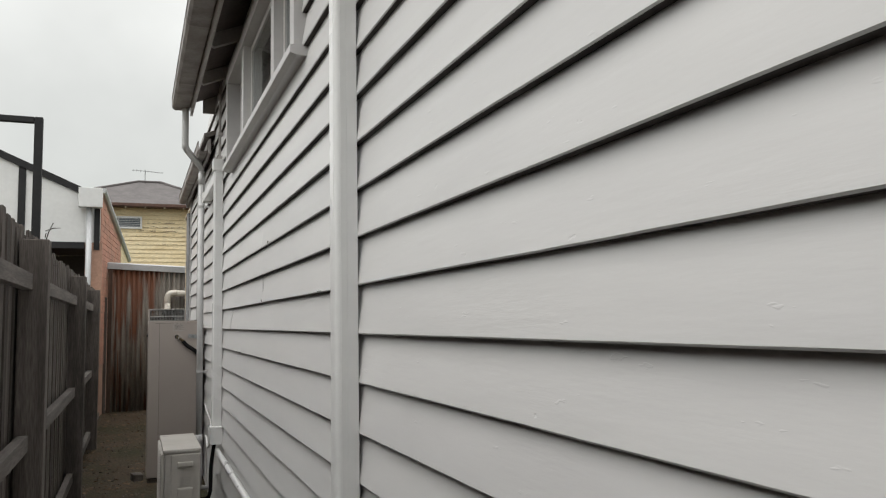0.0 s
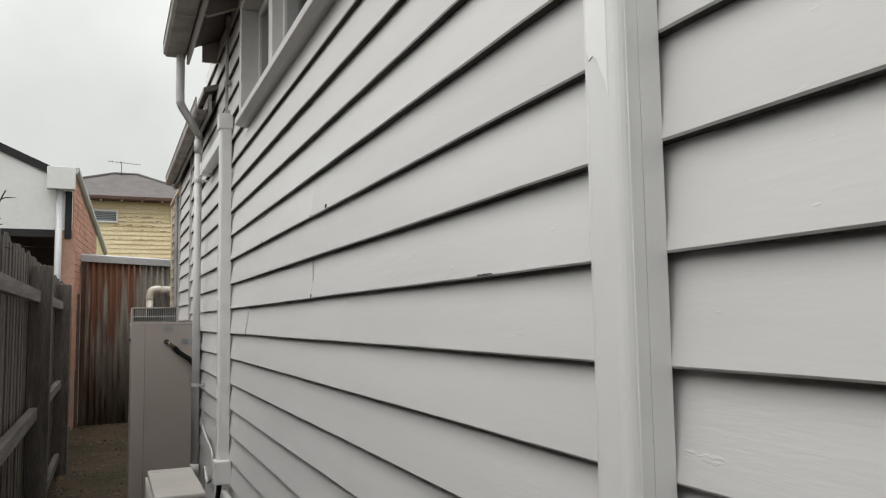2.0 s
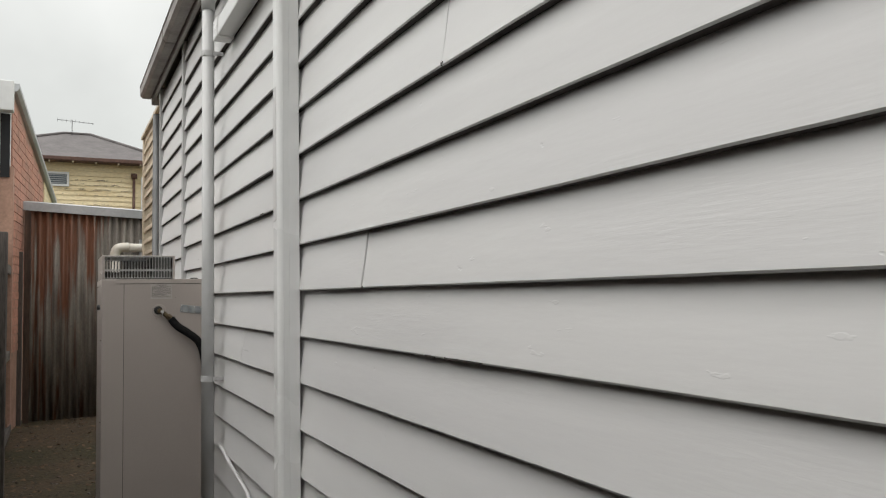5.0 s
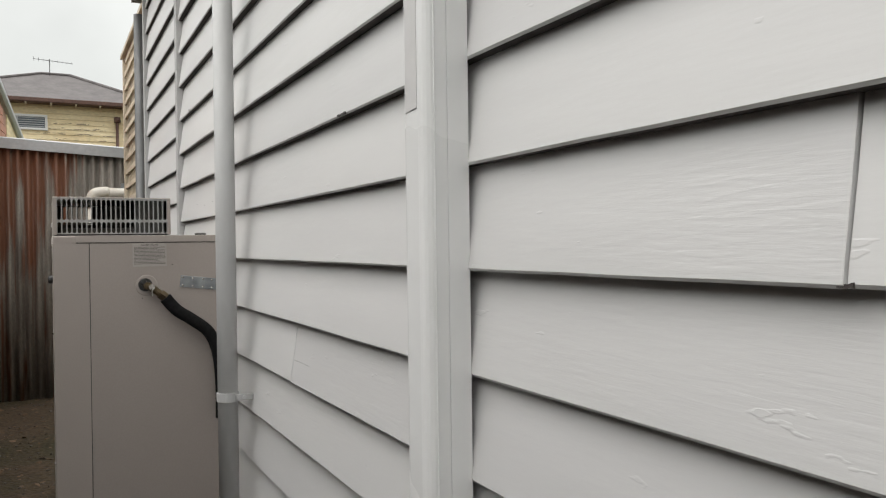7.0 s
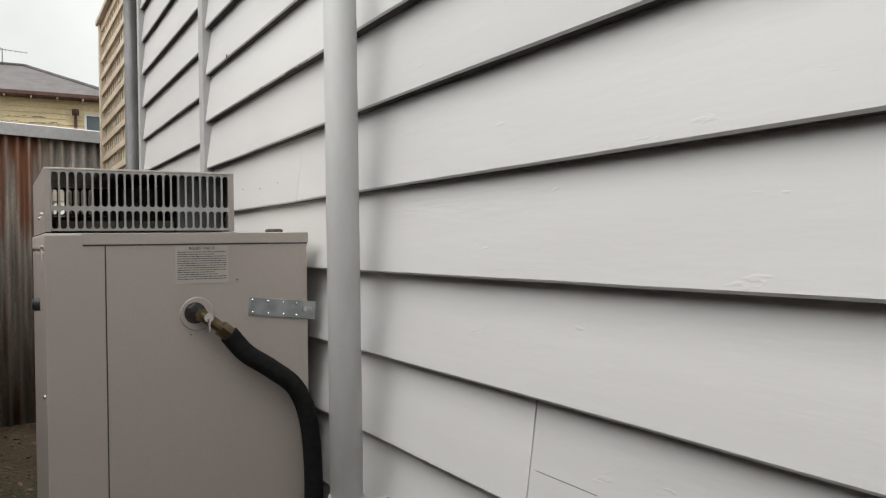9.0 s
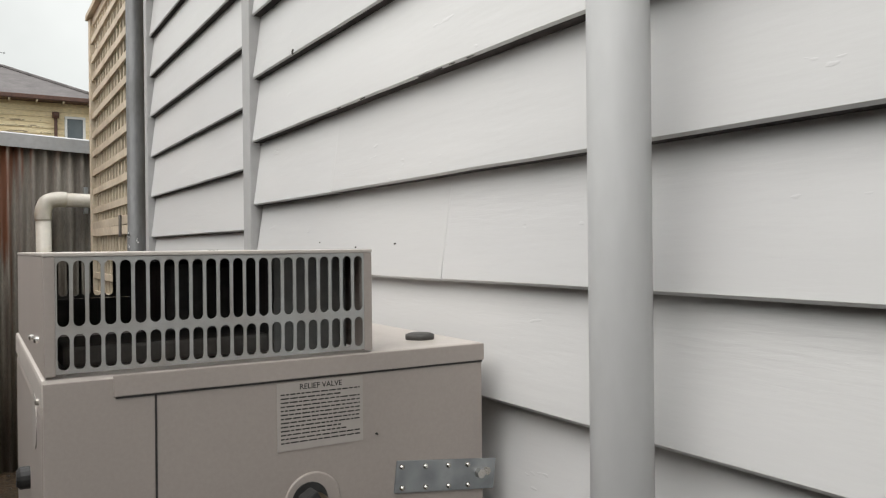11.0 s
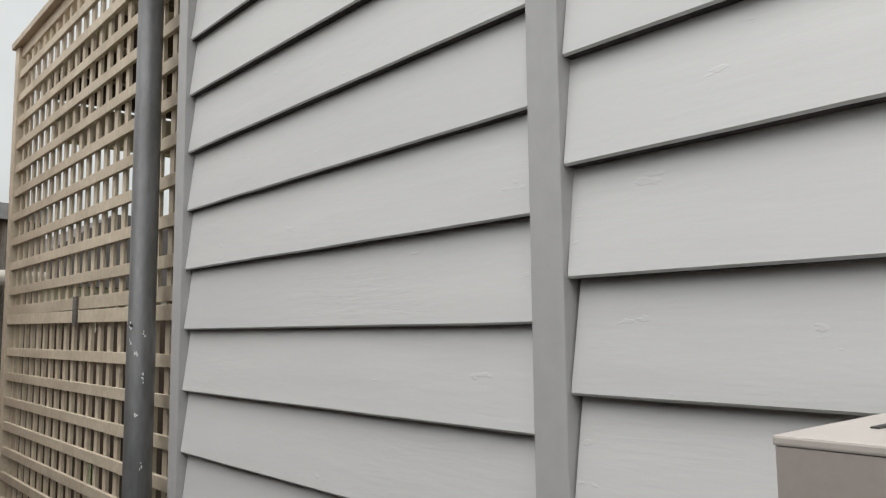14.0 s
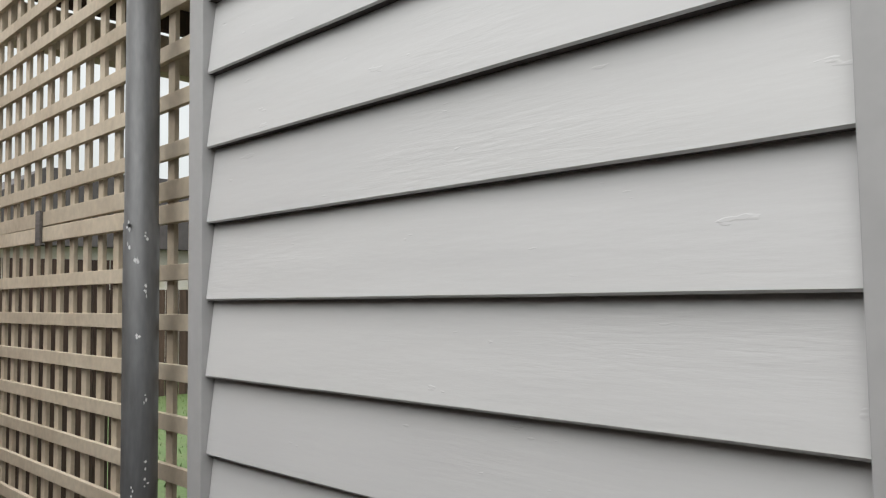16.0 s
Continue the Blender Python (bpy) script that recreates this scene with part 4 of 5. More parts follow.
def fence():
    root = new("paling_fence")
    root.location = (-0.6, 6.0, GROUND)
    tagged(root, "weathered grey timber paling fence with rails and posts", "fence")
    y0, y1 = -3.6, 13.0
    for y in (-1.55, 1.35, 4.22, 7.40, 10.22, 12.85):
        p = box("post", (-0.600, y, GROUND - 0.01), (-0.468, y + 0.125, 1.90), "fence", 0.006)
        adopt(root, p)
    ends = [-3.6, -1.55, 1.35, 4.22, 7.40, 10.22, 12.85]
    for a, b in zip(ends, ends[1:]):
        for z in (1.685, 0.895, 0.17):
            s = a + 0.126 if a > -3.6 else a
            adopt(root, box("rail", (-0.585, s, z - 0.04), (-0.535, b - 0.001, z + 0.04), "rail", 0.005))
    meshes = paling_meshes()
    rng = random.Random(3)
    y, k = y0, 0
    while y < y1:
        ob = new("paling", rng.choice(meshes))
        proud = 0.016 if k % 2 else 0.0
        ob.matrix_world = Matrix.Translation((-0.618 - proud, y, GROUND)) @ Matrix.Rotation(radians(rng.uniform(-0.5, 0.5)), 4, "X") @ Matrix.Diagonal((1, rng.uniform(0.92, 1.04), 2.05 + rng.uniform(-0.035, 0.02), 1))
        m = ob.matrix_world.copy()
        ob.parent = root
        ob.matrix_parent_inverse = Matrix.Translation(root.location).inverted()
        ob.matrix_basis = m
        y += 0.0785
        k += 1
    return root


fence()

# steel frame and a bare twig beyond the fence
thing("steel_frame", (-0.70, 5.85, GROUND), [box("post", (-0.735, 5.84, GROUND), (-0.682, 5.893, 2.92), "dark_steel", 0.004), box("beam", (-3.2, 5.842, 2.878), (-0.736, 5.891, 2.92), "dark_steel", 0.004),
      box("post", (-3.2, 5.84, GROUND), (-3.15, 5.893, 2.877), "dark_steel", 0.004)], "dark charcoal steel frame behind the fence", "frame")


def twig():
    bm = bmesh.new()
    rng = random.Random(2)
    base = Vector((-0.665, 6.0, GROUND))
    add_tube(bm, curve_path([base, base + Vector((0.01, 0, 1.2)), base + Vector((-0.01, 0.02, 1.95)), base + Vector((0.01, 0.02, 2.15)), base + Vector((0.05, 0.02, 2.26))], 4), [0.007] * 10 + [0.004] * 7, 6)
    for k in range(6):
        p = base + Vector((0.0, 0.02, 1.95 + 0.05 * k))
        q = p + Vector((rng.uniform(-0.06, 0.10), rng.uniform(-0.03, 0.03), rng.uniform(0.0, 0.05)))
        add_tube(bm, [p, (p + q) / 2 + Vector((0, 0, 0.01)), q], [0.003, 0.004, 0.001], 5)
    return tagged(from_bm("twig", bm, "bark"), "thin dark bare twig standing behind the fence", "plant")


twig()


# ---- corrugated iron at the end ----
CY = 13.15
def corrugated(x0, x1, top, seed):
    bm = bmesh.new()
    n = int((x1 - x0) / 0.0095)
    a, b, c, d = [], [], [], []
    for i in range(n + 1):
        px = x0 + (x1 - x0) * i / n
        off = 0.018 * math.sin(2 * math.pi * px / 0.076)
        for lst, z, dy in ((a, GROUND - 0.02, 0), (b, 1.1, 0.004 * math.sin(seed)), (c, top(px), 0), ):
            lst.append(bm.verts.new((px, CY + off + dy + seed * 0.0025, z)))
    for lo, hi in ((a, b), (b, c)):
        for i in range(n):
            bm.faces.new((lo[i], lo[i + 1], hi[i + 1], hi[i]))
    me = from_bm("sheet", bm, "corrugated", True)
    md = me.modifiers.new("thickness", "SOLIDIFY")
    md.thickness = 0.002
    return me


def corrugated_wall():
    top = lambda px: 2.385 - 0.05 * (px + 0.45)
    parts = []
    edges = [-0.44, 0.20, 0.92]
    for k, (a, b) in enumerate(zip(edges, edges[1:])):
        parts.append(corrugated(a - 0.02, b + 0.02, top, k % 2 + 0.4 * k))
    bm = bmesh.new()
    vs = []
    for px in (-0.52, 0.95):
        z = top(px)
        vs.append([bm.verts.new(p) for p in ((px, CY - 0.035, z - 0.03), (px, CY - 0.03, z + 0.06), (px, CY + 0.10, z + 0.085), (px, CY + 0.10, z + 0.078), (px, CY - 0.024, z + 0.054), (px, CY - 0.030, z - 0.03))])
    for k in range(6):
        bm.faces.new((vs[0][k], vs[0][(k + 1) % 6], vs[1][(k + 1) % 6], vs[1][k]))
    bm.faces.new(vs[0])
    bm.faces.new(vs[1])
    parts.append(from_bm("cap_flashing", bm, "flashing"))
    # dark upright added to fill the black gap at the sheets' left edge
    parts.append(box("frame", (-0.465, CY - 0.09, GROUND - 0.01), (-0.405, CY - 0.04, 2.34), "brown_timber", 0.003))
    return thing("corrugated_shed", (1.0, CY, GROUND), parts, "old corrugated iron wall streaked with rust", "shed wall")


corrugated_wall()


def pvc_pipe():
    y, r, px, z = CY - 0.10, 0.048, 0.413, 1.967
    parts = [tube("pipe", [(px + 0.10, y, z), (0.94, y, z - 0.01)], r, "pvc"), tube("pipe", [(px, y, z - 0.10), (px, y, GROUND - 0.01)], r, "pvc"),
             tube("elbow", curve_path([(px + 0.14, y, z), (px + 0.08, y, z), (px + 0.022, y, z - 0.022), (px, y, z - 0.08), (px, y, z - 0.14)], 6), r + 0.005, "pvc"),
             box("strap", (0.665, y - 0.01, z - 0.09), (0.69, y + 0.07, z + 0.09), "galvanised", 0.002)]
    return thing("drain_pipe", (0.413, y, GROUND), parts, "weathered cream pvc pipe with an elbow on the iron wall", "pipe")


pvc_pipe()


# ---- lattice screen and pole ----
def lattice():
    root = new("lattice_screen")
    root.location = (0.68, 11.5, GROUND)
    tagged(root, "beige painted timber lattice screen with posts", "lattice")
    y0, y1, top = 10.36, 12.58, 3.10
    adopt(root, box("post", (0.655, y1, GROUND - 0.01), (0.735, y1 + 0.07, top), "lattice", 0.004))
    adopt(root, box("top_rail", (0.640, y0, top + 0.001), (0.745, y1 + 0.09, top + 0.035), "lattice", 0.004))
    adopt(root, box("frame_rail", (0.670, y0, top - 0.055), (0.715, y1 - 0.001, top - 0.001), "lattice", 0.003))
    adopt(root, box("middle_rail", (0.658, y0, 1.702), (0.676, y1 - 0.001, 1.748), "lattice", 0.002, pose(0, 0, 0, 0.4, 0, 0)))
    adopt(root, box("middle_rail", (0.659, y0, 1.751), (0.677, y1 - 0.001, 1.797), "lattice", 0.002))
    adopt(root, box("clip", (0.648, 11.43, 1.69), (0.6575, 11.47, 1.80), "rail", 0.002))
    bm = bmesh.new()
    add_box(bm, (0, 0, -0.019), (0.014, y1 - y0, 0.019), 0.0015)
    flat = bpy.data.meshes.new("slat")
    bm.to_mesh(flat)
    bm.free()
    flat.materials.append(M["lattice"])
    bm = bmesh.new()
    add_box(bm, (0, -0.017, 0), (0.012, 0.017, top + 0.03 - GROUND), 0.0015)
    tall = bpy.data.meshes.new("slat")
    bm.to_mesh(tall)
    bm.free()
    tall.materials.append(M["lattice"])
    z = 1.58
    low = []
    while z > GROUND + 0.05:
        low.append(z)
        z -= 0.1165
    z = 1.870
    while z < top - 0.08:
        low.append(z)
        z += 0.1205
    for z in low:
        ob = new("slat", flat)
        ob.location = (0.664, y0, z)
        ob.parent = root
        ob.matrix_parent_inverse = Matrix.Translation(root.location).inverted()
    y = y0 + 0.045
    while y < y1 - 0.03:
        ob = new("slat", tall)
        ob.location = (0.6785, y, GROUND)
        ob.parent = root
        ob.matrix_parent_inverse = Matrix.Translation(root.location).inverted()
        y += 0.105
    return root


lattice()


def pole():
    px, py, r = 0.585, 10.565, 0.037
    parts = [tube("pipe", [(px, py, GROUND - 0.01), (px, py, 1.688), (px, py, 1.690), (px, py, 2.30), (px, py, 2.302), (px, py, 2.92)], [r + 0.002, r + 0.002, r, r, r - 0.0015, r - 0.0015], "pole", 32)]
    bm = bmesh.new()
    add_tube(bm, [(px - 0.036, py - 0.020, 1.682), (px - 0.038, py - 0.022, 1.682)], 0.004, 8)
    parts.append(from_bm("screw", bm, "black"))
    bm = bmesh.new()
    rng = random.Random(6)
    for k in range(14):
        a, z = rng.uniform(3.3, 4.9), rng.uniform(0.9, 1.68)
        for j in range(3):
            b = a + rng.uniform(-0.1, 0.1)
            zz = z + rng.uniform(-0.012, 0.012)
            c = Vector((px + (r + 0.0022) * math.cos(b), py + (r + 0.0022) * math.sin(b), zz))
            t = Vector((-math.sin(b), math.cos(b), 0)) * rng.uniform(0.0012, 0.004)
            up = Vector((0, 0, rng.uniform(0.002, 0.007)))
            bm.faces.new([bm.verts.new(c + q) for q in (-t, -up, t, up)])
    parts.append(tagged(from_bm("paint_scuff", bm, "white"), "pale scuffs in the paint", kind="stuff"))
    return thing("pole", (px, py, GROUND), parts, "scuffed grey painted round steel pipe standing at the corner", "pole")


pole()


# ---- neighbour's garage ----
GARAGE_SIZE = 0.79


def garage():
    y = 15.3
    R = -0.66
    roofline = lambda px: 3.86 + (-1.0 - px) * 0.46
    bm = bmesh.new()
    out = [(-0.70, 2.99), (-0.70, 3.85), (-1.0, 3.86), (-4.2, roofline(-4.2)), (-7.5, 3.9), (-7.5, 2.99)]
    a = [bm.verts.new((px, y, z)) for px, z in out]
    b = [bm.verts.new((px, y + 0.2, z)) for px, z in out]
    for k in range(6):
        bm.faces.new((a[k], a[(k + 1) % 6], b[(k + 1) % 6], b[k]))
    bm.faces.new(a)
    bm.faces.new(b)
    gable = from_bm("gable_wall", bm, "render")
    # recess back and ceiling are black: the shade indoors is painted in
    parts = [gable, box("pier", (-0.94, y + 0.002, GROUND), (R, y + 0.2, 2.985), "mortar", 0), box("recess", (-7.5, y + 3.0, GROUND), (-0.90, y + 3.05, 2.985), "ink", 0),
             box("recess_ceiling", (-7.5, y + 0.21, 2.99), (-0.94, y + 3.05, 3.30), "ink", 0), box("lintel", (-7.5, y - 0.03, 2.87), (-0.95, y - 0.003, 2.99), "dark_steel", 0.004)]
    bm = bmesh.new()
    pts = [(-0.95, 3.84), (-4.2, roofline(-4.2))]
    vs = []
    for px, z in pts:
        vs.append([bm.verts.new(p) for p in ((px, y - 0.04, z), (px, y - 0.04, z + 0.13), (px, y + 0.3, z + 0.13), (px, y + 0.3, z))])
    for k in range(4):
        bm.faces.new((vs[0][k], vs[0][(k + 1) % 4], vs[1][(k + 1) % 4], vs[1][k]))
    bm.faces.new(vs[0])
    bm.faces.new(vs[1])
    parts.append(from_bm("barge", bm, "dark_steel"))
    parts.append(box("mullion", (-2.05, y - 0.02, 3.0), (-1.93, y - 0.003, 4.40), "dark_steel", 0.003))
    parts.append(box("gutter_box", (-1.06, y - 0.22, 3.615), (-0.66, y - 0.045, 3.97), "render", 0.01))
    parts.append(tube("downpipe", [(-0.88, y - 0.10, 3.614), (-0.88, y - 0.10, GROUND)], 0.050, "flashing"))
    parts.append(box("dark_panel", (-0.80, y - 0.02, 2.85), (-0.70, y - 0.003, 3.612), "dark_steel", 0.002))
    near = Matrix.Translation((-0.04, 0.3, 1.48)) @ Matrix.Scale(GARAGE_SIZE, 4) @ Matrix.Translation((0.04, -0.3, -1.48))
    for p in parts:
        p.data.transform(near)
    return thing("garage", (-2.4, 12.2, GROUND), parts, "white rendered garage with dark trim and a sloping roof", "garage")


garage()


def brick_wing():
    """Brick side wall of the garage, a little askew, with a raking top under a pale barge gutter."""
    long, high, low = 4.1, 3.42, 2.72
    rake = lambda y: high + (low - high) * y / long
    bm = bmesh.new()
    outline = [(0, GROUND), (long, GROUND), (long, low), (0, high)]
    a = [bm.verts.new((-0.18, y, z)) for y, z in outline]
    b = [bm.verts.new((-0.006, y, z)) for y, z in outline]
    for k in range(4):
        bm.faces.new((a[k], a[(k + 1) % 4], b[(k + 1) % 4], b[k]))
    bm.faces.new(a)
    bm.faces.new(b)
    parts = [from_bm("wall", bm, "mortar")]
    bm = bmesh.new()
    rng = random.Random(5)
    z, k = 0.9, 0
    while z < high:
        y = -0.1 if k % 2 else 0.0
        while y < long * 0.62:
            if z + 0.08 < rake(y + 0.24):
                add_box(bm, (-0.03, max(y, 0.0), z), (rng.uniform(0, 0.004), y + 0.23, z + 0.076))
            y += 0.24
        z += 0.086
        k += 1
    parts.append(tagged(from_bm("bricks", bm, "brick"), "worn salmon bricks in pale mortar", kind="stuff"))
    bm = bmesh.new()
    y0 = long * 0.62 + 0.26
    outline = [(y0, GROUND), (long, GROUND), (long, low - 0.005), (y0, rake(y0) - 0.005)]
    a = [bm.verts.new((-0.02, y, z)) for y, z in outline]
    b = [bm.verts.new((0.006, y, z)) for y, z in outline]
    for k in range(4):
        bm.faces.new((a[k], a[(k + 1) % 4], b[(k + 1) % 4], b[k]))
    bm.faces.new(a)
    bm.faces.new(b)
    parts.append(from_bm("rendered_end", bm, "cream"))
    bm = bmesh.new()
    ring = lambda y: [bm.verts.new((x, y, rake(y) + dz)) for x, dz in ((-0.09, 0.0), (0.03, 0.0), (0.055, 0.03), (0.055, 0.075), (-0.09, 0.075))]
    a, b = ring(0.0), ring(long + 0.05)
    for k in range(5):
        bm.faces.new((a[k], a[(k + 1) % 5], b[(k + 1) % 5], b[k]))
    bm.faces.new(a)
    bm.faces.new(b)
    parts.append(from_bm("barge_gutter", bm, "flashing"))
    m = pose(-0.55, 12.28, 0, 0, 0, -4.6)
    for p in parts:
        p.data.transform(m)
    return thing("brick_wing", (-0.55, 12.28, GROUND), parts, "salmon brick side wall with a pale raking gutter", "building")


brick_wing()


# ---- cream house beyond ----
def cream_house():
    Y = 32.0
    x0, x1, eave_z = -4.5, 3.15, 6.0
    parts = [box("wall", (x0, Y + 0.03, GROUND), (x1, Y + 6, eave_z), "cream", 0)]
    bm = bmesh.new()
    z = 2.6
    while z < eave_z - 0.02:
        v = [bm.verts.new(p) for p in ((x0, Y, z), (x1 + 0.02, Y, z), (x1 + 0.02, Y + 0.028, z + 0.165), (x0, Y + 0.028, z + 0.165), (x0, Y + 0.03, z), (x1 + 0.02, Y + 0.03, z))]
        bm.faces.new((v[0], v[1], v[2], v[3]))
        bm.faces.new((v[0], v[4], v[5], v[1]))
        z += 0.165
    parts.append(tagged(from_bm("cladding", bm, "cream"), "cream painted boards with flaking paint", kind="stuff"))
    bm = bmesh.new()
    rng = random.Random(9)
    for k in range(90):
        px = rng.gauss(0.95, 0.55)
        row = rng.choice((0, 0, 1, 1, 2, -1, -3))
        pz = 2.6 + 0.165 * (15 + row) + rng.uniform(0.0, 0.05)
        w, h = rng.uniform(0.05, 0.28), rng.uniform(0.008, 0.035)
        if px + w > x1 - 0.7 or pz > 5.5:
            continue
        yy = Y + 0.028 * ((pz - 2.6) % 0.165) / 0.165 - 0.004
        bm.faces.new([bm.verts.new((px + dx, yy, pz + dz)) for dx, dz in ((0, h * 0.4), (w * 0.3, 0), (w, h * 0.3), (w * 0.8, h * 0.9), (w * 0.4, h * 0.7))])
    parts.append(tagged(from_bm("flaked_patch", bm, "flaked"), "bare timber where paint has flaked", kind="stuff"))
    # hipped roof
    o = 0.45
    bm = bmesh.new()
    e = [bm.verts.new(p) for p in ((x0 - o + 1.2, Y - o, eave_z + 0.12), (x1 + o, Y - o, eave_z + 0.12), (x1 + o, Y + 6 + o, eave_z + 0.12), (x0 - o + 1.2, Y + 6 + o, eave_z + 0.12))]
    r = [bm.verts.new((-0.05, Y + 2.7, 7.50)), bm.verts.new((0.85, Y + 2.7, 7.50))]
    bm.faces.new((e[0], e[1], r[1], r[0]))
    bm.faces.new((e[1], e[2], r[1]))
    bm.faces.new((e[2], e[3], r[0], r[1]))
    bm.faces.new((e[3], e[0], r[0]))
    bm.faces.new(e)
    roof = from_bm("roof", bm, "roof")
    parts.append(roof)
    bm = bmesh.new()
    for p, q in ((e_, r_) for e_, r_ in (((x1 + o, Y - o, eave_z + 0.13), (0.85, Y + 2.7, 7.51)), ((x0 - o + 1.2, Y - o, eave_z + 0.13), (-0.05, Y + 2.7, 7.51)), ((-0.05, Y + 2.7, 7.51), (0.85, Y + 2.7, 7.51)))):
        add_tube(bm, [p, q], 0.06, 8)
    parts.append(from_bm("ridge_capping", bm, "roof"))
    parts.append(box("fascia", (x0 - o + 1.2, Y - o - 0.03, eave_z + 0.02), (x1 + o + 0.03, Y - o, eave_z + 0.13), "fascia", 0.005))
    parts.append(box("soffit", (x0 + 1.0, Y - o + 0.001, eave_z + 0.0), (x1 + o, Y - 0.001, eave_z + 0.02), "fascia", 0))
    bm = bmesh.new()
    for k in range(9):
        add_box(bm, (-2.6 + k * 0.7, Y - o + 0.01, eave_z - 0.05), (-2.55 + k * 0.7, Y - 0.01, eave_z - 0.002))
    parts.append(from_bm("bracket", bm, "lattice"))

    def win(wx0, wx1, wz0, wz1, slats):
        bmf = bmesh.new()
        f = 0.07
        for lo, hi in (((wx0 - f, Y - 0.06, wz0 - f), (wx1 + f, Y + 0.02, wz0)), ((wx0 - f, Y - 0.06, wz1), (wx1 + f, Y + 0.02, wz1 + f)),
                       ((wx0 - f, Y - 0.06, wz0 + 0.001), (wx0, Y + 0.02, wz1 - 0.001)), ((wx1, Y - 0.06, wz0 + 0.001), (wx1 + f, Y + 0.02, wz1 - 0.001))):
            add_box(bmf, lo, hi, 0.004)
        got = [from_bm("window_frame", bmf, "render"), box("window_glass", (wx0, Y - 0.012, wz0), (wx1, Y - 0.006, wz1), "window_dark", 0)]
        if slats:
            bms = bmesh.new()
            for k in range(5):
                z = wz0 + (wz1 - wz0) * (k + 0.5) / 5
                add_box(bms, (wx0 + 0.01, Y - 0.045, z - 0.006), (wx1 - 0.01, Y - 0.013, z + 0.012))
            add_box(bms, (wx0 + 0.22, Y - 0.05, wz0), (wx0 + 0.28, Y - 0.02, wz1))
            got.append(from_bm("louvre", bms, "flashing"))
        return got

    parts += win(-0.98, 0.05, 5.26, 5.60, True)
    parts += win(2.45, 2.88, 4.45, 5.55, False)
    parts.append(tube("vent_pipe", [(2.14, Y - 0.08, 3.0), (2.14, Y - 0.08, 5.62)], 0.045, "fascia", 10))
    parts.append(tube("vent_cowl", [(2.14, Y - 0.08, 5.55), (2.14, Y - 0.08, 5.72)], 0.10, "fascia", 12))
    # wing that stands back, with its own hipped roof
    parts.append(box("wing_wall", (x1 + 0.05, Y + 1.8, GROUND), (3.95, Y + 5, 5.55), "cream", 0))
    bm = bmesh.new()
    w = [bm.verts.new(p) for p in ((2.6, Y + 1.5, 5.55), (4.35, Y + 1.5, 5.55), (4.35, Y + 5.3, 5.55), (2.6, Y + 5.3, 5.55))]
    t = [bm.verts.new((2.6, Y + 3.2, 6.75)), bm.verts.new((3.7, Y + 3.2, 6.75))]
    for fce in ((w[0], w[1], t[1], t[0]), (w[1], w[2], t[1]), (w[2], w[3], t[0], t[1]), tuple(w)):
        bm.faces.new(fce)
    parts.append(from_bm("wing_roof", bm, "roof"))
    parts.append(tube("finial", [(3.7, Y + 3.2, 6.7), (3.7, Y + 3.2, 7.25)], [0.05, 0.012], "roof", 8))
    parts.append(box("wing_fascia", (2.6, Y + 1.45, 5.47), (4.4, Y + 1.499, 5.57), "fascia", 0.004))
    grow = Matrix.Translation((0, 0, 1.46)) @ Matrix.Scale(HOUSE_FAR, 4) @ Matrix.Translation((0, 0, -1.46))
    for p in parts:
        p.data.transform(grow)
    return thing("cream_house", (0, Y * HOUSE_FAR, GROUND), parts, "cream weatherboard house with a brown tiled hip roof", "house")


HOUSE_FAR = 1.16
M["window_dark"] = material("dull_window_pane", (0.10, 0.125, 0.14), (0.14, 0.165, 0.18), rough=0.12, scale=1.0, grain=20, bump=0.0, fine=0.02)
cream_house()


def antenna():
    bm = bmesh.new()
    px, y, z = 0.22, 34.5, 7.36
    add_tube(bm, [(px, y, z), (px, y, z + 0.62)], 0.012, 8)
    add_tube(bm, [(px - 0.50, y, z + 0.60), (px + 0.72, y, z + 0.53)], 0.008, 6)
    for k in range(9):
        t = -0.48 + k * 0.145
        zz = z + 0.572 - t * 0.057
        w = 0.30 - 0.02 * k
        add_tube(bm, [(px + t, y - w, zz), (px + t, y + w, zz)], 0.005, 5)
        add_tube(bm, [(px + t, y, zz - 0.015), (px + t, y, zz + 0.025)], 0.005, 5)
    bmesh.ops.transform(bm, matrix=Matrix.Translation((0, 0, 1.46)) @ Matrix.Scale(HOUSE_FAR, 4) @ Matrix.Translation((0, 0, -1.46)), verts=bm.verts)
    return tagged(from_bm("tv_antenna", bm, "dark_steel"), "thin grey television antenna on the roof ridge", "antenna")


antenna()


# ---- back yard behind the lattice ----
def lawn():
    bm = bmesh.new()
    rng = random.Random(12)
    for k in range(9000):
        px, py = rng.uniform(1.6, 9.0), rng.uniform(13.0, 26.0)
        if py > 14.6 and px < 2.7:
            continue
        h, w, a = rng.uniform(0.03, 0.09), rng.uniform(0.008, 0.018), rng.uniform(0, math.pi)
        c, s = math.cos(a) * w, math.sin(a) * w
        bx, by = rng.uniform(-0.03, 0.03), rng.uniform(-0.03, 0.03)
        bm.faces.new((bm.verts.new((px - c, py - s, GROUND)), bm.verts.new((px + c, py + s, GROUND)), bm.verts.new((px + bx, py + by, GROUND + h))))
    ob = from_bm("lawn", bm, "grass")
    return tagged(ob, "uneven green lawn in the back yard", "grass", kind="stuff")


lawn()
tagged(box("lawn_bed", (1.6, 13.0, GROUND - 0.02), (9.0, 26.0, GROUND + 0.03), "grass", 0), "short green turf under the lawn", "grass", kind="structure")


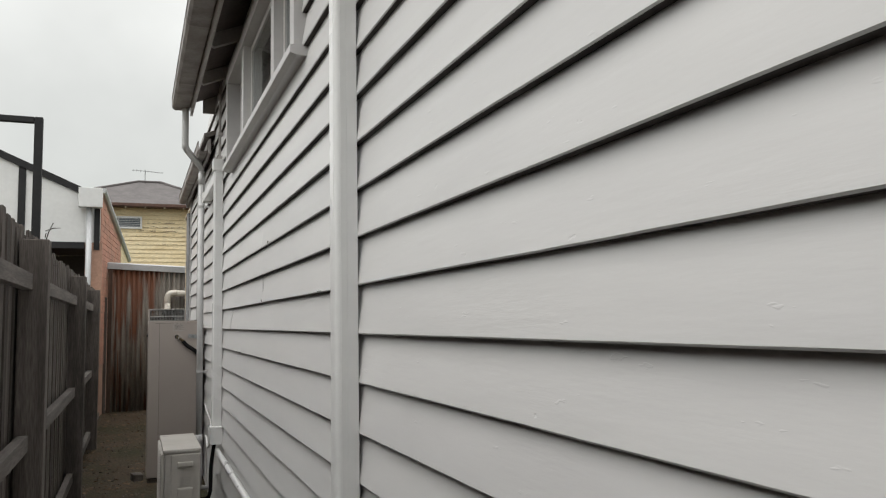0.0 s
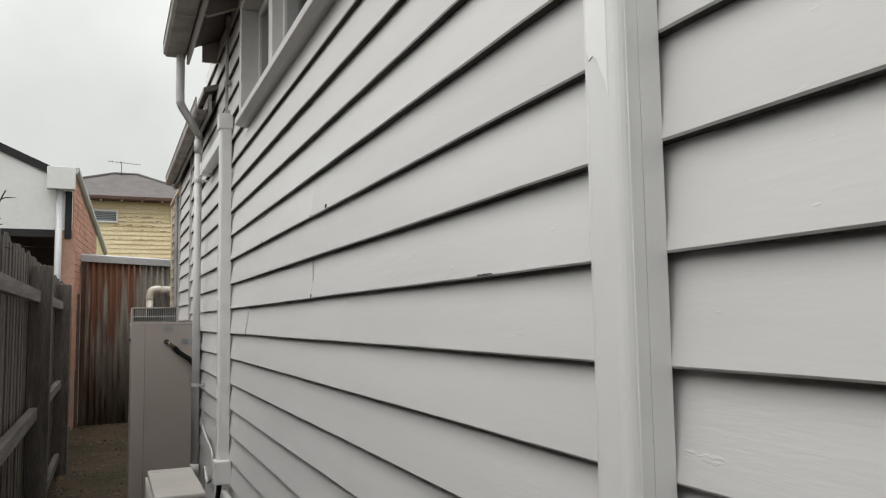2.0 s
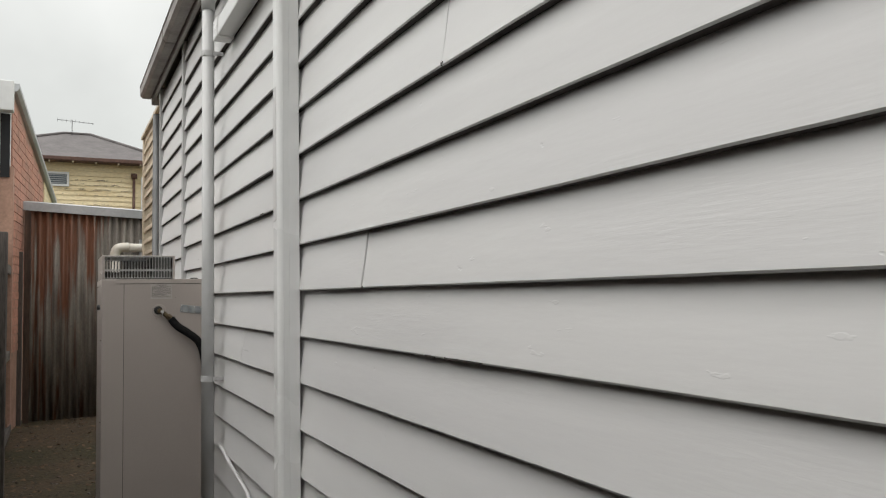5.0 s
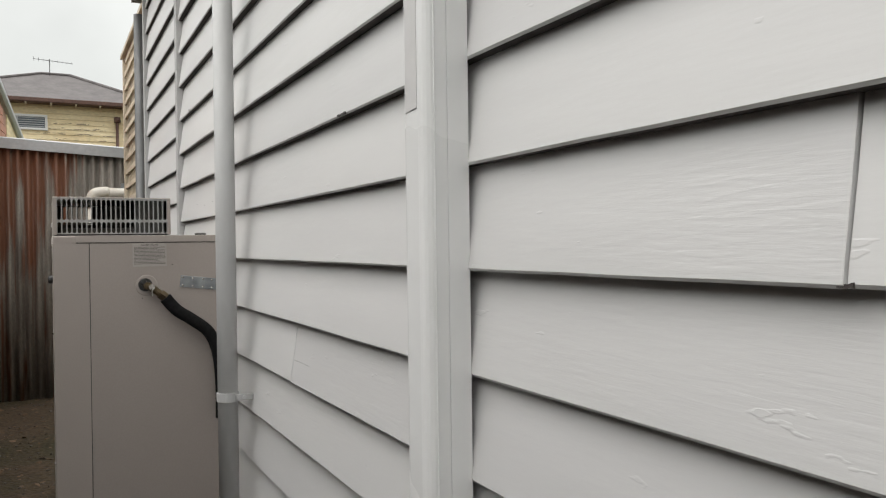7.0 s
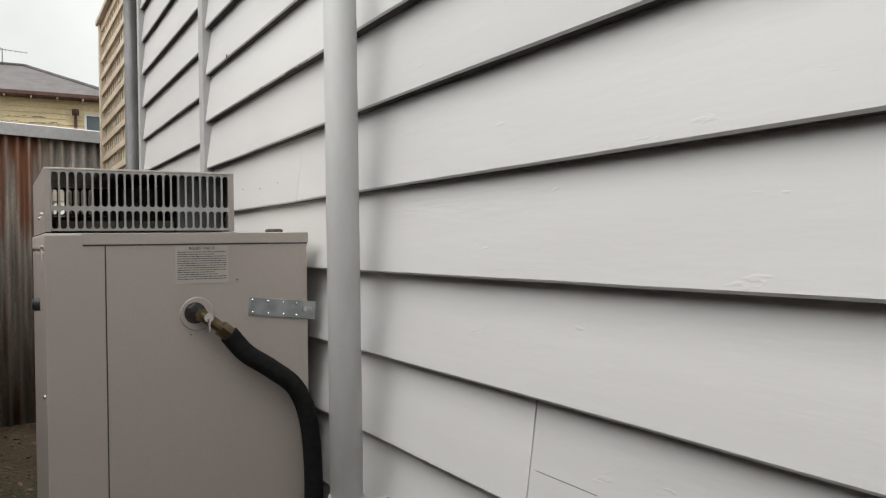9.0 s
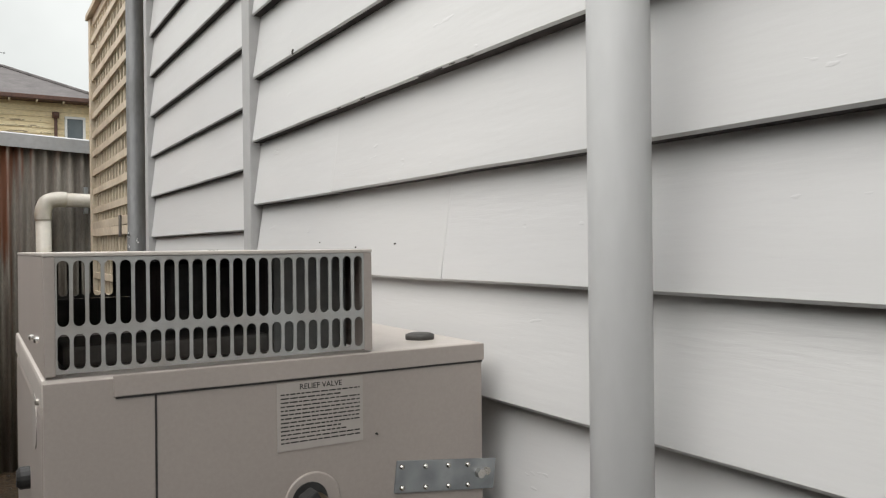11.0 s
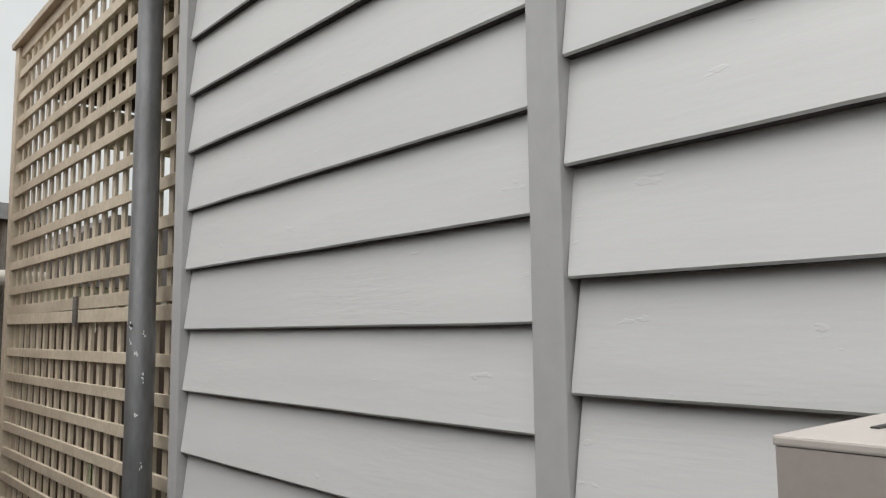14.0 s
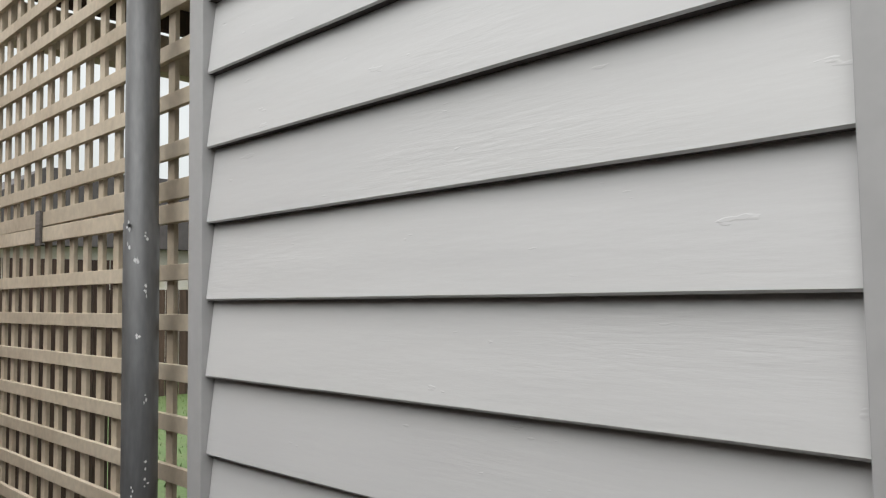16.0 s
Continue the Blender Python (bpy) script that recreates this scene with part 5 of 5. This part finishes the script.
def back_fence():
    root = new("back_fence")
    root.location = (5, 21, GROUND)
    tagged(root, "brown stained timber fence across the back yard", "fence")
    bm = bmesh.new()
    add_box(bm, (-0.055, -0.01, 0), (0.055, 0.01, 1.75), 0.002)
    me = bpy.data.meshes.new("paling")
    bm.to_mesh(me)
    bm.free()
    me.materials.append(M["brown_timber"])
    for k in range(60):
        ob = new("paling", me)
        ob.location = (2.9 + 0.118 * k, 21.0 + 0.012 * (k % 2), GROUND)
        ob.parent = root
        ob.matrix_parent_inverse = Matrix.Translation(root.location).inverted()
    for k in range(12):
        ob = new("paling", me)
        ob.location = (1.0 + 0.118 * k, 14.5 + 0.012 * (k % 2), GROUND + 0.12)
        ob.parent = root
        ob.matrix_parent_inverse = Matrix.Translation(root.location).inverted()
    return root


back_fence()
thing("neighbour_house", (6, 25, GROUND), [box("wall", (3.2, 25.0, GROUND), (11.0, 30.0, 2.6), "pvc", 0), extrude_profile("roof", [(2.8, 2.6), (11.4, 2.6), (9.0, 4.1), (5.0, 4.1)], 24.6, 30.4, "roof")],
      "pale cream house with a low brown roof", "house")


def verandah():
    parts = [box("beam", (0.80, 12.40, 2.62), (3.6, 12.50, 2.80), "lattice", 0.004), box("post", (3.5, 12.40, GROUND), (3.6, 12.50, 2.619), "lattice", 0.004),
             box("roof", (0.76, 10.40, 2.925), (3.9, 12.70, 2.95), "lattice", 0)]
    for k in range(5):
        y = 10.50 + 0.46 * k
        parts.append(box("rafter", (0.76, y, 2.805), (3.8, y + 0.045, 2.924), "brown_timber", 0.003))
    return thing("verandah_roof", (2.2, 11.5, GROUND), parts, "beige verandah roof on brown rafters behind the lattice", "verandah")


verandah()


# ---- litter on the ground ----
def scatter(name, mat, count, size, flat, seed, label, category):
    bm = bmesh.new()
    rng = random.Random(seed)
    for k in range(count):
        px, py = rng.uniform(-0.58, 0.50), rng.uniform(4.0, 13.1)
        if py < 8.6 and px > 0.05:
            continue
        s = rng.uniform(*size)
        h = GROUND + lie(px, py)
        m = Matrix.Translation((px, py, h + s * flat * 0.3)) @ Euler((rng.uniform(-0.4, 0.4), rng.uniform(-0.4, 0.4), rng.uniform(0, 6.3))).to_matrix().to_4x4() @ Matrix.Diagonal((s, s * rng.uniform(0.4, 0.9), s * flat, 1))
        bmesh.ops.create_icosphere(bm, subdivisions=1, radius=1.0, matrix=m)
    return tagged(from_bm(name, bm, mat), label, category, kind="stuff")


scatter("pebbles", "stone", 900, (0.004, 0.016), 0.6, 21, "pale pebbles and rubble scattered over the dirt", "stones")
scatter("dead_leaves", "leaf", 700, (0.012, 0.035), 0.10, 22, "brown dead leaves and bark scattered over the dirt", "leaves")


# ---- the boards, one by one ----
def board(y0, y1, z, pitch, seed, cut=0.0, lip=LIP):
    """One lapped board: lower lip at z, its upper edge tucked behind the next board; cut: how far its ends slant."""
    bm = bmesh.new()
    n = max(2, int((y1 - y0) / 0.12))
    prof = ((0.036, -0.0), (0.003, 0.0), (0.0, 0.0035), (0.001, 0.012), ((lip + 0.003) * 0.54, pitch * 0.55), (lip + 0.003, pitch + 0.004), (0.036, pitch + 0.004))
    rings = []
    proud = 0.0030 * noise.noise((seed * 1.37, 0.5, 0.5))
    for i in range(n + 1):
        y = y0 + (y1 - y0) * i / n
        ring = []
        for dx, dz in prof:
            low = 1.0 if dz < 0.02 else 0.4
            wz = 0.0022 * noise.noise((y * 0.9, seed * 3.7, 0.2)) + 0.0009 * noise.noise((y * 7.0, seed * 3.7, 4.0))
            wx = 0.0022 * noise.noise((y * 0.8, seed * 5.1, 7.0)) + 0.0007 * noise.noise((y * 6.0, seed * 5.1, dz * 30))
            slant = cut * dz / pitch if i == n else 0.0
            ring.append(bm.verts.new((WALL + dx + (wx + proud if dx < 0.03 else 0), y + slant, z + dz + wz * low)))
        rings.append(ring)
    m = len(prof)
    for a, b in zip(rings, rings[1:]):
        for k in range(m):
            f = bm.faces.new((a[k], a[(k + 1) % m], b[(k + 1) % m], b[k]))
            f.smooth = True
    bm.faces.new(rings[0])
    bm.faces.new(rings[-1])
    for e in bm.edges:
        e.smooth = True
    ob = from_bm("weatherboard", bm, "board")
    # downward faces coloured dark to deepen the shade below each lap
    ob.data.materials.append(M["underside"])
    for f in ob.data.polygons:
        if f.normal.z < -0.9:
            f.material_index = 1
    for e in ob.data.edges:
        a, b = (ob.data.vertices[v].co for v in e.vertices)
        up = (a.z + b.z) / 2 - z
        if abs(a.y - b.y) > 0.01 and (up < 0.0062 and min(a.x, b.x) < WALL + 0.006 or up > pitch * 0.9 or min(a.x, b.x) > WALL + 0.03):
            e.use_edge_sharp = True
    return adopt(wall, ob)


# joints seen in the lower edge row by row (row: places along y)
JOINTS = {0: (3.83, 5.745), 1: (4.239, 8.145), 2: (8.54,), 3: (4.24, 5.25), -2: (7.262,)}
rng = random.Random(31)
row = -10
while ZERO_A + row * PITCH_A < 3.42:
    z = ZERO_A + row * PITCH_A
    cuts = JOINTS.get(row) or (2.28, 6.39)
    stops_y = [-4.0, *sorted(cuts), SPLIT0 - 0.001]
    for a, b in zip(stops_y, stops_y[1:]):
        spans = [(a + 0.0006, b - 0.0006)]
        if z + PITCH_A > WINZ0 + 0.06 and z < WINZ1:
            spans = [(max(a, lo) + 0.0003, min(b, hi) - 0.0003) for lo, hi in ((-4.0, WIN0 - 0.002), (WIN1 + 0.002, SPLIT0)) if min(b, hi) - max(a, lo) > 0.05]
        for lo, hi in spans:
            if z > 3.05 and hi > 7.95:
                hi = 7.95
            if hi - lo > 0.05:
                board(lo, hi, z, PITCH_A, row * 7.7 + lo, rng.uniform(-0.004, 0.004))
    row += 1
row = -10
while ZERO_B + row * PITCH_B < 3.0:
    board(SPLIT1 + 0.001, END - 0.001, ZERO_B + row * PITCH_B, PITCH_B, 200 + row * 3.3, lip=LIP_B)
    row += 1


# ---- flaws of the boards: gaps under laps, splits, nicks ----
def flaw(y, row_z, dz, length, high, mat, seed, pitch=PITCH_A):
    """A thin irregular sliver on a board's face, dz above its lower lip."""
    r = random.Random(seed)
    face = WALL + 0.001 + (LIP + 0.003) * dz / pitch
    pts = [(y + length * (k / 6 - 0.5), row_z + dz + high * (0.3 + 0.7 * r.random()) * 0.5) for k in range(7)]
    pts += [(y + length * (k / 6 - 0.5), row_z + dz - high * (0.3 + 0.7 * r.random()) * 0.5) for k in range(6, -1, -1)]
    return adopt(wall, chip("flaw", face - 0.0012, pts, mat))


row_edge = lambda k: ZERO_A + k * PITCH_A
FLAWS = ((4.236, 1, 0.010, 0.012, 0.016), (4.238, 1, 0.075, 0.0018, 0.13), (5.25, 3, 0.006, 0.012, 0.010), (4.24, 3, 0.006, 0.010, 0.008), (5.745, 0, 0.003, 0.014, 0.006), (8.500, 3, 0.003, 0.016, 0.004), (8.40, 3, 0.003, 0.02, 0.003), (8.107, 3, 0.003, 0.016, 0.004), (8.06, 3, 0.003, 0.02, 0.004), (8.17, 3, 0.002, 0.07, 0.003),
         (4.017, 3, 0.012, 0.022, 0.016), (5.18, -1, 0.003, 0.16, 0.005), (5.33, -1, 0.002, 0.05, 0.005), (6.864, 2, 0.003, 0.05, 0.007), (8.740, 4, 0.006, 0.008, 0.012),
         (2.778, 1, 0.004, 0.06, 0.004), (4.315, -2, 0.003, 0.010, 0.005), (7.19, -2, 0.058, 0.12, 0.0008),
         (8.30, 1, 0.055, 0.004, 0.003), (8.45, 1, 0.05, 0.004, 0.003), (8.62, 1, 0.06, 0.004, 0.003))
for i, (y, row, dz, length, high) in enumerate(FLAWS):
    flaw(y, row_edge(row), dz, length, high, "underside", 70 + i)
